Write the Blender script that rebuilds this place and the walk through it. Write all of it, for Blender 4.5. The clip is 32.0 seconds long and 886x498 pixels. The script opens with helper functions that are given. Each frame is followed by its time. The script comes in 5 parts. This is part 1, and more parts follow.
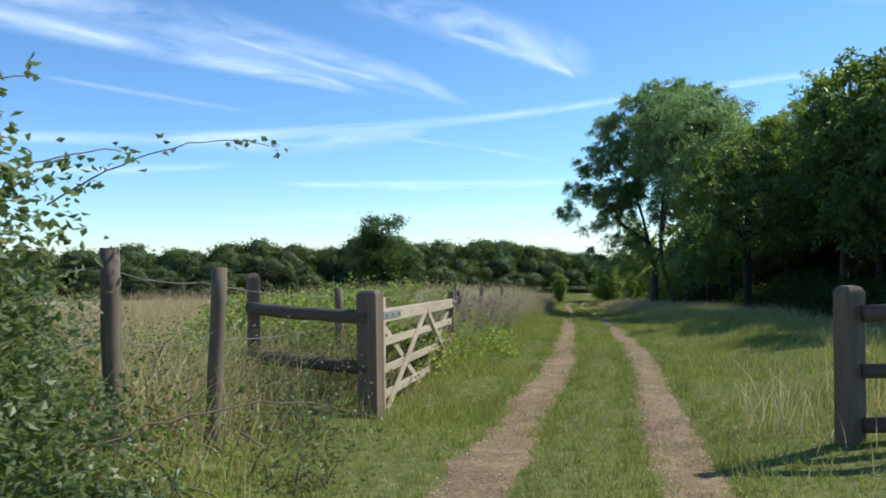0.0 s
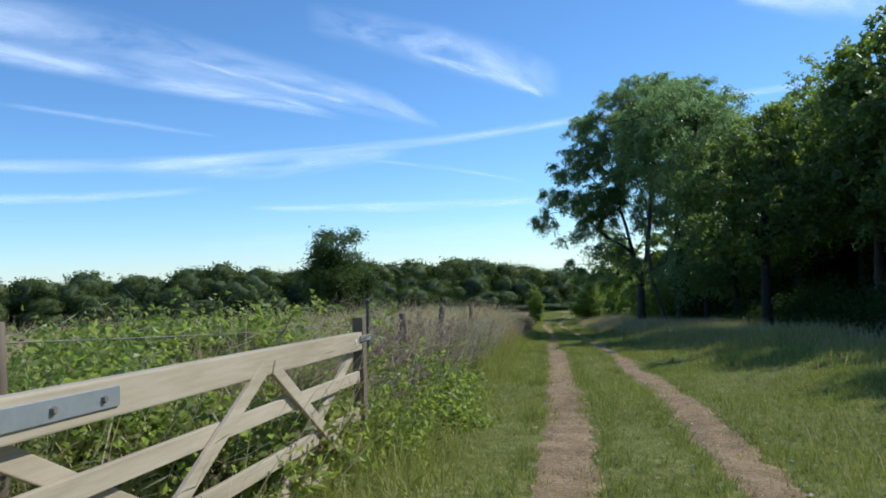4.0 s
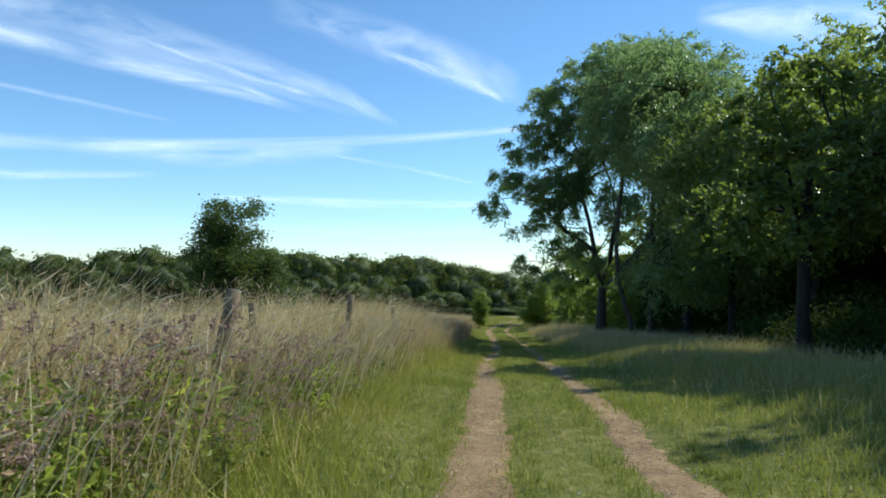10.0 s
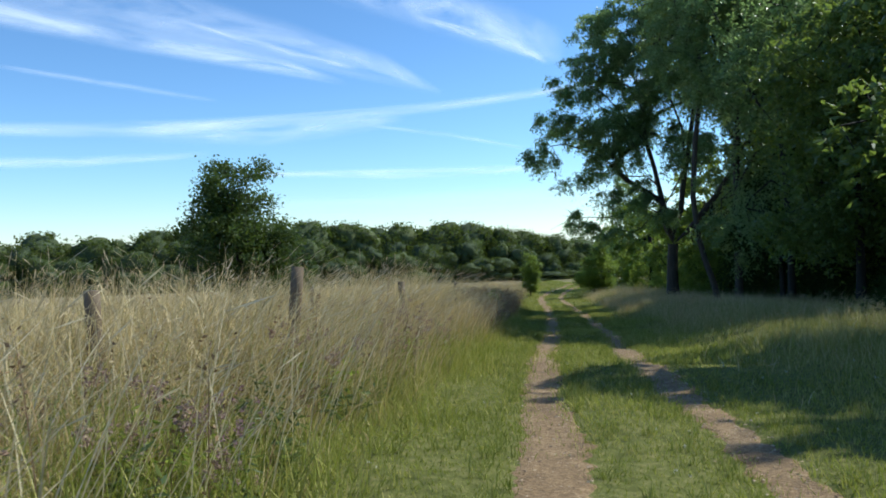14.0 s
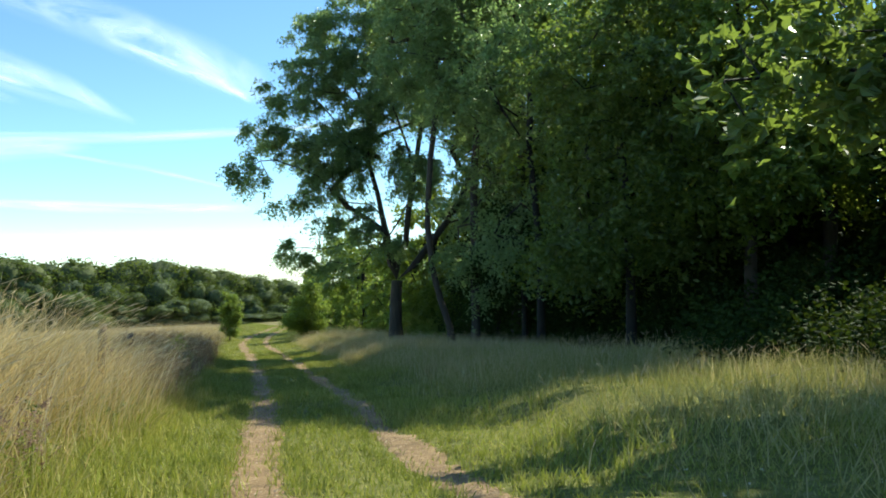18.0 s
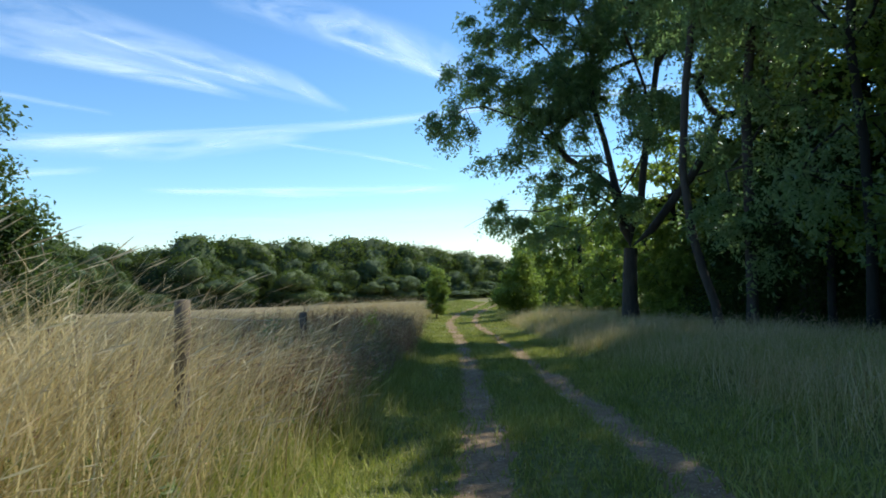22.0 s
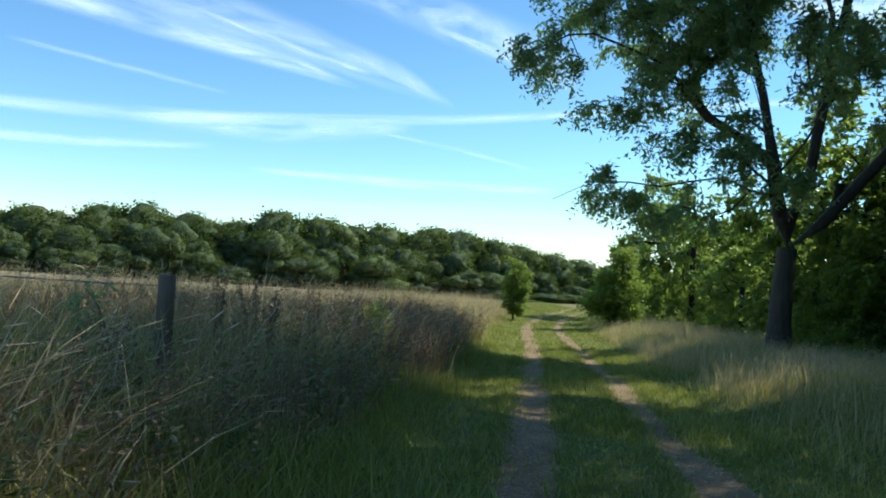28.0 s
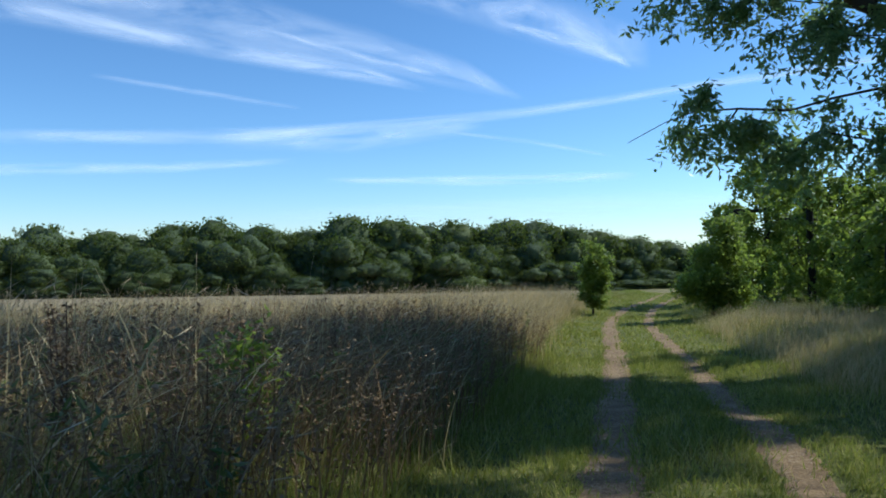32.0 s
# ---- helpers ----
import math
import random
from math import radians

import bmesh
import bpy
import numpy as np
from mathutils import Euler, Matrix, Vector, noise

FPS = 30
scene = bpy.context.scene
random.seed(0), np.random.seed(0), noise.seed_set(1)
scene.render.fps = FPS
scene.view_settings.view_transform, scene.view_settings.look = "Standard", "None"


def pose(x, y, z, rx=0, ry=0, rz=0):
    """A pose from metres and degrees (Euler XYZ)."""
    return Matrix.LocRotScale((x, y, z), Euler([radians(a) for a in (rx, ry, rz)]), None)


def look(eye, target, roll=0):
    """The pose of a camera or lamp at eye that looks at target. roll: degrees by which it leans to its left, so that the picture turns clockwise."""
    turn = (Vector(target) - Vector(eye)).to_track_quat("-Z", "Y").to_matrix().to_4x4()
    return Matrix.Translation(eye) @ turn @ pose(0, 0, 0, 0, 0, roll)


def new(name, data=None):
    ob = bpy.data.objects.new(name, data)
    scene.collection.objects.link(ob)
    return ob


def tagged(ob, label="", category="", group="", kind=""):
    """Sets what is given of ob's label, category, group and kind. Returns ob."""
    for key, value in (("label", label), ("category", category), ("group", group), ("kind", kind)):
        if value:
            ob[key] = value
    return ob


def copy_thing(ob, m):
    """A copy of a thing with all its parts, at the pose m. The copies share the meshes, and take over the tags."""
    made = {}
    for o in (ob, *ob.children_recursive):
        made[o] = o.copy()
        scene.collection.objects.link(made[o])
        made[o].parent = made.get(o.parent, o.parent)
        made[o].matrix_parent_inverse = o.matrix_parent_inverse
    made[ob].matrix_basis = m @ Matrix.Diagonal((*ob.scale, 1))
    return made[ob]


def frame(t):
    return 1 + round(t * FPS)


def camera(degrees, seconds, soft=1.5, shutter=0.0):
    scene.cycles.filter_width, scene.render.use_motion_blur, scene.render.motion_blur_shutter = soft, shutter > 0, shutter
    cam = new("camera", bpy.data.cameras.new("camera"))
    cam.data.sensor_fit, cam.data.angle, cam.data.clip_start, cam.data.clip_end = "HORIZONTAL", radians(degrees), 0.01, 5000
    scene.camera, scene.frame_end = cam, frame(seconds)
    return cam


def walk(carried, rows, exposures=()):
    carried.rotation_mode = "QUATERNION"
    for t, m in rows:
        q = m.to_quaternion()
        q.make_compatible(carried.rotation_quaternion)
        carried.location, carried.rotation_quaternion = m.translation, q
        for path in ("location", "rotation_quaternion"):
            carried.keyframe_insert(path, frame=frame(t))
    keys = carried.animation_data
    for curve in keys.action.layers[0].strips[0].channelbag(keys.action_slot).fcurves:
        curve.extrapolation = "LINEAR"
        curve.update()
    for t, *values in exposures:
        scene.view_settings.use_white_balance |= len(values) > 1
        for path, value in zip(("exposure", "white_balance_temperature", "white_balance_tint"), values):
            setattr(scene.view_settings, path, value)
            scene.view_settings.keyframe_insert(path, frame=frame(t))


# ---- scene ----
cam = camera(60.1, 32.0, soft=1.8, shutter=0.12)
PATH = [
    (0, (-0.041, -0.028, 1.304), (0.044, 9.971, 1.262), -0.75),
    (0.5, (0.036, 0.665, 1.257), (0.245, 10.662, 1.432), 0.61),
    (1, (0.104, 1.361, 1.213), (0.145, 11.359, 1.367), 1.15),
    (1.5, (0.159, 2.060, 1.175), (-0.260, 12.049, 1.367), -0.98),
    (2, (0.208, 2.763, 1.140), (-0.005, 12.760, 1.245), -0.67),
    (2.5, (0.266, 3.472, 1.107), (-0.345, 13.453, 1.166), -0.90),
    (3, (0.347, 4.188, 1.071), (1.236, 14.148, 0.949), -0.37),
    (3.5, (0.472, 4.912, 1.031), (0.904, 14.900, 1.251), -2.23),
    (5.5, (0.938, 7.857, 0.830), (1.466, 17.842, 0.973), -1.64),
    (5.8, (1.044, 8.289, 0.797), (1.117, 18.287, 0.823), -0.10),
    (6, (1.115, 8.577, 0.775), (1.602, 18.565, 0.798), 0.93),
    (6.2, (1.148, 8.866, 0.754), (2.094, 18.819, 0.579), -0.60),
    (6.5, (1.197, 9.299, 0.723), (1.502, 19.284, 0.264), -2.47),
    (6.8, (1.326, 9.732, 0.692), (0.892, 19.708, 0.291), -0.78),
    (7, (1.412, 10.021, 0.672), (1.435, 20.012, 0.237), 0.34),
    (7.5, (1.668, 10.742, 0.622), (2.225, 20.727, 0.604), -1.02),
    (8, (1.763, 11.465, 0.572), (2.998, 21.387, 0.721), 0.40),
    (8.5, (1.855, 12.187, 0.521), (3.908, 21.973, 0.608), -1.28),
    (9, (2.021, 12.904, 0.475), (3.589, 22.777, 0.773), 0.27),
    (9.5, (2.187, 13.618, 0.431), (3.629, 23.511, 0.639), -1.30),
    (10, (2.444, 14.325, 0.387), (3.505, 24.266, 0.607), 0.92),
    (10.5, (2.682, 15.031, 0.348), (4.426, 24.874, 0.061), 0.54),
    (11, (2.826, 15.740, 0.317), (3.779, 25.691, 0.084), 0.67),
    (11.5, (2.932, 16.452, 0.291), (3.511, 26.432, 0.045), 1.72),
    (12, (3.011, 17.170, 0.267), (2.883, 27.169, 0.156), 0.77),
    (12.5, (3.089, 17.891, 0.244), (3.744, 27.869, 0.314), 1.70),
    (13, (3.152, 18.614, 0.218), (3.399, 28.611, 0.179), 0.99),
    (13.5, (3.227, 19.336, 0.189), (3.697, 29.325, 0.114), 1.20),
    (14, (3.358, 20.062, 0.154), (3.783, 30.052, -0.051), -1.73),
    (14.5, (3.488, 20.794, 0.109), (4.405, 30.751, 0.237), 1.72),
    (16.5, (3.944, 23.807, -0.120), (5.095, 33.739, -0.224), -0.22),
    (17, (4.065, 24.531, -0.178), (6.410, 34.250, 0.005), -3.16),
    (17.5, (4.138, 25.248, -0.233), (7.731, 34.573, 0.123), -1.85),
    (18, (4.234, 25.972, -0.284), (8.381, 35.068, -0.012), -0.68),
    (18.5, (4.372, 26.700, -0.332), (6.732, 36.416, -0.177), -1.73),
    (19, (4.540, 27.417, -0.380), (5.723, 37.346, -0.326), -2.81),
    (19.5, (4.665, 28.116, -0.425), (5.476, 38.080, -0.163), -1.28),
    (20, (4.779, 28.798, -0.468), (6.424, 38.662, -0.512), -3.96),
    (20.5, (4.886, 29.469, -0.514), (6.426, 39.348, -0.356), -2.70),
    (21, (4.986, 30.150, -0.558), (6.893, 39.965, -0.629), -2.97),
    (21.5, (5.110, 30.838, -0.602), (6.396, 40.754, -0.659), -4.26),
    (22, (5.239, 31.521, -0.649), (6.865, 41.388, -0.627), -1.52),
    (22.5, (5.370, 32.186, -0.699), (7.382, 41.981, -0.630), -2.07),
    (23, (5.555, 32.820, -0.757), (8.605, 42.342, -0.959), -0.57),
    (23.5, (5.738, 33.431, -0.815), (8.302, 43.088, -1.213), -1.77),
    (24, (5.898, 34.013, -0.879), (8.128, 43.761, -0.981), 0.60),
    (24.5, (6.050, 34.571, -0.939), (7.782, 44.419, -0.957), 0.02),
    (26.5, (6.452, 36.656, -1.133), (8.704, 46.392, -1.502), 1.32),
    (27, (6.576, 37.286, -1.183), (8.176, 47.155, -1.363), 3.06),
    (27.5, (6.722, 37.960, -1.231), (7.748, 47.908, -1.166), 4.57),
    (28, (6.821, 38.644, -1.279), (7.262, 48.634, -1.299), 3.71),
    (28.5, (6.905, 39.367, -1.321), (7.043, 49.365, -1.470), 1.82),
    (29, (6.976, 40.102, -1.341), (7.125, 50.100, -1.470), 2.20),
    (29.5, (7.097, 40.838, -1.374), (8.259, 50.760, -1.812), 4.49),
    (30, (7.262, 41.566, -1.409), (8.438, 51.496, -1.357), 3.23),
    (30.5, (7.438, 42.299, -1.446), (9.698, 52.040, -1.497), 2.87),
    (31, (7.623, 43.035, -1.485), (8.745, 52.971, -1.580), 1.58),
    (31.5, (7.789, 43.758, -1.526), (7.629, 53.749, -1.163), -1.04),
    (32, (7.944, 44.476, -1.566), (7.342, 54.458, -1.648), -0.99),
]
EXPOSURES = [(0.0, 0.17, 6000, 1), (1.0, 0.08, 5750, 2), (2.0, -0.17, 5580, 1), (3.0, -0.09, 5680, 2), (6.0, 0.02, 5800, 0), (9.0, 0.21, 6350, -2), (12.0, 0.21, 6150, -3), (14.0, 0.17, 6000, 0), (16.5, 0.25, 6150, 0), (17.2, 0.31, 6250, 0), (18.0, 0.77, 6900, -7), (19.0, 0.45, 6300, -6), (20.0, 0.25, 6050, -1), (22.0, 0.28, 6100, -1), (23.0, 0.63, 6750, -7), (24.0, 0.7, 6900, -10), (27.0, 0.76, 7050, -11), (28.0, 0.42, 6250, -7), (29.0, 0.38, 6020, -5), (30.0, 0.43, 6300, -6), (31.0, 0.33, 6250, -3), (32.0, -0.05, 5700, 0)]

walk(cam, [(t, look(eye, target, roll)) for t, eye, target, roll in PATH], EXPOSURES)

# ---- world, sun ----
SUN = Vector((0.67, 0.26, 0.66)).normalized()
world = bpy.data.worlds.new("sky")
scene.world = world
world.use_nodes = True
wn = world.node_tree.nodes
sky = wn.new("ShaderNodeTexSky")
sky.sky_type = "NISHITA"
sky.sun_disc = False
sky.sun_elevation = math.asin(SUN.z)
sky.sun_rotation = math.atan2(SUN.x, SUN.y)
sky.air_density, sky.dust_density, sky.ozone_density = 0.9, 0.05, 6.5
sky.altitude = 300
wn["Background"].inputs["Strength"].default_value = 0.15
tint = wn.new("ShaderNodeMix")
tint.data_type, tint.blend_type = "RGBA", "MULTIPLY"
tint.inputs[0].default_value = 1.0
tint.inputs[7].default_value = (0.97, 1.0, 1.04, 1)
world.node_tree.links.new(sky.outputs["Color"], tint.inputs[6])
world.node_tree.links.new(tint.outputs[2], wn["Background"].inputs["Color"])
sun = bpy.data.lights.new("sun", "SUN")
sun.energy, sun.angle, sun.color = 4.4, radians(0.6), (1.0, 0.95, 0.86)
new("sun", sun).matrix_world = look(SUN * 100, (0, 0, 0))


# ---- materials ----
def nodes_of(name):
    m = bpy.data.materials.new(name)
    m.use_nodes = True
    t = m.node_tree
    return m, t, t.nodes["Principled BSDF"]


def link(t, a, b):
    t.links.new(a, b)


def ramp(t, stops):
    r = t.nodes.new("ShaderNodeValToRGB")
    el = r.color_ramp.elements
    while len(el) < len(stops):
        el.new(0.5)
    for e, (p, c) in zip(el, stops):
        e.position, e.color = p, (*c, 1)
    return r


def tex(t, scale, detail=4.0, rough=0.55, stretch=(1, 1, 1), coord="Object"):
    tc = t.nodes.new("ShaderNodeTexCoord")
    mp = t.nodes.new("ShaderNodeMapping")
    mp.inputs["Scale"].default_value = stretch
    n = t.nodes.new("ShaderNodeTexNoise")
    n.inputs["Scale"].default_value, n.inputs["Detail"].default_value, n.inputs["Roughness"].default_value = scale, detail, rough
    link(t, tc.outputs[coord], mp.inputs["Vector"])
    link(t, mp.outputs["Vector"], n.inputs["Vector"])
    return n


def mixed(t, fac, a, b, mode="MIX"):
    m = t.nodes.new("ShaderNodeMix")
    m.data_type, m.blend_type = "RGBA", mode
    for sock, v in ((m.inputs[0], fac), (m.inputs[6], a), (m.inputs[7], b)):
        if hasattr(v, "links"):
            link(t, v, sock)
        else:
            sock.default_value = v
    return m.outputs[2]


def bumped(t, bsdf, height, strength, dist=0.01):
    b = t.nodes.new("ShaderNodeBump")
    b.inputs["Strength"].default_value, b.inputs["Distance"].default_value = strength, dist
    link(t, height, b.inputs["Height"])
    link(t, b.outputs["Normal"], bsdf.inputs["Normal"])


def surface(name, stops, scale, rough=0.85, stretch=(1, 1, 1), bump=0.4, big=0.6, dist=0.01):
    """Two scales of noise over one colour ramp, with relief."""
    m, t, p = nodes_of(name)
    fine, broad = tex(t, scale, 6, 0.65, stretch), tex(t, scale * 0.13, 3, 0.5, stretch)
    mx = t.nodes.new("ShaderNodeMix")
    mx.inputs[0].default_value = big
    link(t, fine.outputs["Fac"], mx.inputs[2])
    link(t, broad.outputs["Fac"], mx.inputs[3])
    r = ramp(t, stops)
    link(t, mx.outputs[0], r.inputs["Fac"])
    link(t, r.outputs["Color"], p.inputs["Base Color"])
    p.inputs["Roughness"].default_value = rough
    bumped(t, p, fine.outputs["Fac"], bump, dist)
    return m


def leafy(name, stops, through_light=0.35, rough=0.5, patch=0.15, tint=None, gloss=0.3):
    """Thin leaves or blades: each island its own shade, drifting over broad patches, light passing through."""
    m, t, p = nodes_of(name)
    geo = t.nodes.new("ShaderNodeNewGeometry")
    r = ramp(t, stops)
    broad = tex(t, patch, 2, 0.5)
    mx = t.nodes.new("ShaderNodeMix")
    mx.inputs[0].default_value = 0.45
    link(t, geo.outputs["Random Per Island"], mx.inputs[2])
    link(t, broad.outputs["Fac"], mx.inputs[3])
    link(t, mx.outputs[0], r.inputs["Fac"])
    p.inputs["Roughness"].default_value = rough
    p.inputs["Specular IOR Level"].default_value = gloss
    link(t, r.outputs["Color"], p.inputs["Base Color"])
    tl = t.nodes.new("ShaderNodeBsdfTranslucent")
    link(t, mixed(t, 0.5, r.outputs["Color"], (*(tint or (0.25, 0.35, 0.03)), 1)), tl.inputs["Color"])
    ms = t.nodes.new("ShaderNodeMixShader")
    ms.inputs["Fac"].default_value = through_light
    link(t, p.outputs["BSDF"], ms.inputs[1])
    link(t, tl.outputs["BSDF"], ms.inputs[2])
    link(t, ms.outputs["Shader"], t.nodes["Material Output"].inputs["Surface"])
    return m


M_TURF = leafy("short_green_grass", ((0.15, (0.18, 0.21, 0.042)), (0.5, (0.345, 0.37, 0.088)), (0.85, (0.63, 0.54, 0.22))), 0.35, 0.8, 0.7, (0.34, 0.37, 0.04), 0.08)
M_TUFT = leafy("tufted_grass", ((0.15, (0.11, 0.145, 0.03)), (0.5, (0.23, 0.255, 0.06)), (0.85, (0.5, 0.44, 0.17))), 0.35, 0.7, 0.7, (0.34, 0.4, 0.05), 0.15)
M_DRY = leafy("tall_dry_grass", ((0.12, (0.32, 0.25, 0.1)), (0.45, (0.6, 0.47, 0.225)), (0.85, (0.82, 0.68, 0.41))), 0.35, 0.75, 0.55, (0.55, 0.43, 0.2), 0.15)
M_SEED = leafy("grass_seed", ((0.2, (0.42, 0.31, 0.17)), (0.8, (0.7, 0.57, 0.37))), 0.25, 0.7, 0.4, (0.5, 0.4, 0.25))
M_ROUGH = leafy("rough_mixed_grass", ((0.15, (0.165, 0.2, 0.055)), (0.48, (0.385, 0.365, 0.125)), (0.8, (0.67, 0.55, 0.28))), 0.35, 0.8, 0.5, (0.38, 0.35, 0.08), 0.1)
M_THATCH = leafy("fallen_dead_grass", ((0.15, (0.16, 0.105, 0.053)), (0.5, (0.325, 0.22, 0.118)), (0.85, (0.52, 0.38, 0.22))), 0.3, 0.8, 0.6, (0.4, 0.3, 0.17), 0.1)
M_WEED = leafy("brown_dead_weed", ((0.15, (0.15, 0.095, 0.05)), (0.5, (0.29, 0.19, 0.105)), (0.85, (0.46, 0.32, 0.18))), 0.15, 0.8, 0.6, (0.25, 0.16, 0.08))
M_LEAF = leafy("ash_leaves", ((0.15, (0.105, 0.17, 0.065)), (0.5, (0.2, 0.28, 0.115)), (0.9, (0.32, 0.39, 0.185))), 0.65, 0.35, 0.3, (0.38, 0.53, 0.16), 0.8)
# Leaves near-black: the wood's deep shade is painted into their colour
M_SHADELEAF = leafy("leaves_shade_painted", ((0.15, (0.012, 0.024, 0.007)), (0.5, (0.025, 0.045, 0.011)), (0.9, (0.065, 0.095, 0.024))), 0.12, 0.7, 0.3, None, 0.05)
M_WOODLEAF = leafy("wood_edge_leaves", ((0.15, (0.05, 0.085, 0.022)), (0.5, (0.11, 0.16, 0.042)), (0.9, (0.2, 0.25, 0.075))), 0.5, 0.42, 0.3, (0.36, 0.46, 0.06), 0.5)
M_BRIGHTLEAF = leafy("maple_leaves", ((0.15, (0.09, 0.145, 0.028)), (0.5, (0.175, 0.24, 0.052)), (0.9, (0.31, 0.36, 0.1))), 0.6, 0.4, 0.3, (0.44, 0.54, 0.06), 0.5)
M_HAWLEAF = leafy("hawthorn_leaves", ((0.15, (0.03, 0.052, 0.016)), (0.5, (0.066, 0.105, 0.03)), (0.9, (0.135, 0.175, 0.052))), 0.35, 0.5, 0.5, None, 0.3)
M_FARLEAF = leafy("distant_leaves", ((0.1, (0.042, 0.062, 0.022)), (0.5, (0.078, 0.1, 0.034)), (0.9, (0.135, 0.15, 0.05))), 0.4, 0.7, 0.05, None, 0.1)
M_BRAMBLE = leafy("bramble_leaves", ((0.15, (0.08, 0.125, 0.025)), (0.5, (0.3, 0.35, 0.07)), (0.9, (0.56, 0.52, 0.17))), 0.65, 0.4, 0.6, (0.4, 0.5, 0.06), 0.45)
M_HEDGELEAF = leafy("hedge_leaves", ((0.15, (0.055, 0.09, 0.03)), (0.5, (0.125, 0.165, 0.055)), (0.9, (0.34, 0.345, 0.165))), 0.42, 0.45, 0.6, (0.35, 0.42, 0.08), 0.4)
M_PURPLE = leafy("faded_knapweed", ((0.15, (0.24, 0.15, 0.105)), (0.55, (0.43, 0.3, 0.23)), (0.9, (0.66, 0.52, 0.42))), 0.3, 0.9, 2.0, (0.42, 0.3, 0.26), 0.1)
M_VIOLET = leafy("violet_knapweed", ((0.2, (0.27, 0.15, 0.16)), (0.8, (0.5, 0.34, 0.34))), 0.3, 0.9, 2.0, (0.42, 0.28, 0.3), 0.1)
M_STALK = leafy("pale_straw_stalks", ((0.15, (0.48, 0.39, 0.22)), (0.5, (0.68, 0.57, 0.36)), (0.9, (0.86, 0.76, 0.54))), 0.25, 0.6, 0.8, (0.6, 0.5, 0.28), 0.3)
M_CREAM = leafy("cream_flower", ((0.2, (0.55, 0.52, 0.4)), (0.8, (0.75, 0.72, 0.6))), 0.25, 0.8, 2.0, (0.7, 0.65, 0.5))
M_BARK = surface("grey_brown_bark", ((0.25, (0.025, 0.02, 0.015)), (0.55, (0.07, 0.057, 0.043)), (0.8, (0.14, 0.12, 0.095))), 9, 0.9, (1, 1, 0.25), 0.8, 0.4, 0.03)
# Copy of the bark with the wood's shade painted into its colour
M_SHADEBARK = surface("bark_shade_painted", ((0.25, (0.01, 0.009, 0.007)), (0.55, (0.024, 0.021, 0.016)), (0.8, (0.05, 0.043, 0.034))), 9, 0.95, (1, 1, 0.25), 0.8, 0.4, 0.03)
M_CANE = surface("bramble_cane", ((0.3, (0.1, 0.06, 0.04)), (0.7, (0.2, 0.13, 0.08))), 20, 0.7)
M_GATE = surface("weathered_pale_timber", ((0.25, (0.25, 0.18, 0.11)), (0.5, (0.44, 0.345, 0.235)), (0.75, (0.6, 0.49, 0.355))), 16, 0.85, (0.12, 1.6, 1.6), 0.35, 0.5, 0.004)
M_POST = surface("weathered_post", ((0.25, (0.09, 0.063, 0.04)), (0.55, (0.185, 0.135, 0.09)), (0.8, (0.32, 0.24, 0.165))), 18, 0.88, (1.6, 1.6, 0.12), 0.4, 0.5, 0.005)
M_RAIL = surface("dark_round_rail", ((0.25, (0.055, 0.036, 0.023)), (0.55, (0.12, 0.082, 0.054)), (0.8, (0.21, 0.155, 0.11))), 18, 0.85, (0.12, 1.6, 1.6), 0.4, 0.5, 0.005)
M_STEEL = surface("galvanised_steel", ((0.3, (0.42, 0.44, 0.46)), (0.7, (0.6, 0.62, 0.64))), 30, 0.45, (1, 1, 1), 0.1)
M_STEEL.node_tree.nodes["Principled BSDF"].inputs["Metallic"].default_value = 0.7
M_LEVER = surface("dark_steel", ((0.3, (0.05, 0.055, 0.055)), (0.7, (0.11, 0.115, 0.12))), 40, 0.5)
M_WIRE = surface("rusty_wire", ((0.3, (0.12, 0.09, 0.07)), (0.7, (0.3, 0.26, 0.22))), 40, 0.6)
M_DIRT = surface("stony_dry_earth", ((0.28, (0.1, 0.062, 0.032)), (0.5, (0.27, 0.168, 0.08)), (0.72, (0.52, 0.36, 0.195))), 26, 0.95, (1, 1, 1), 0.9, 0.4, 0.03)
M_STONE = leafy("pale_flint_chips", ((0.15, (0.25, 0.165, 0.1)), (0.5, (0.44, 0.305, 0.19)), (0.9, (0.68, 0.54, 0.38))), 0.0, 0.85, 3.0)
M_WHITE = surface("white_disc", ((0.3, (0.7, 0.7, 0.66)), (0.7, (0.82, 0.82, 0.78))), 30, 0.5)


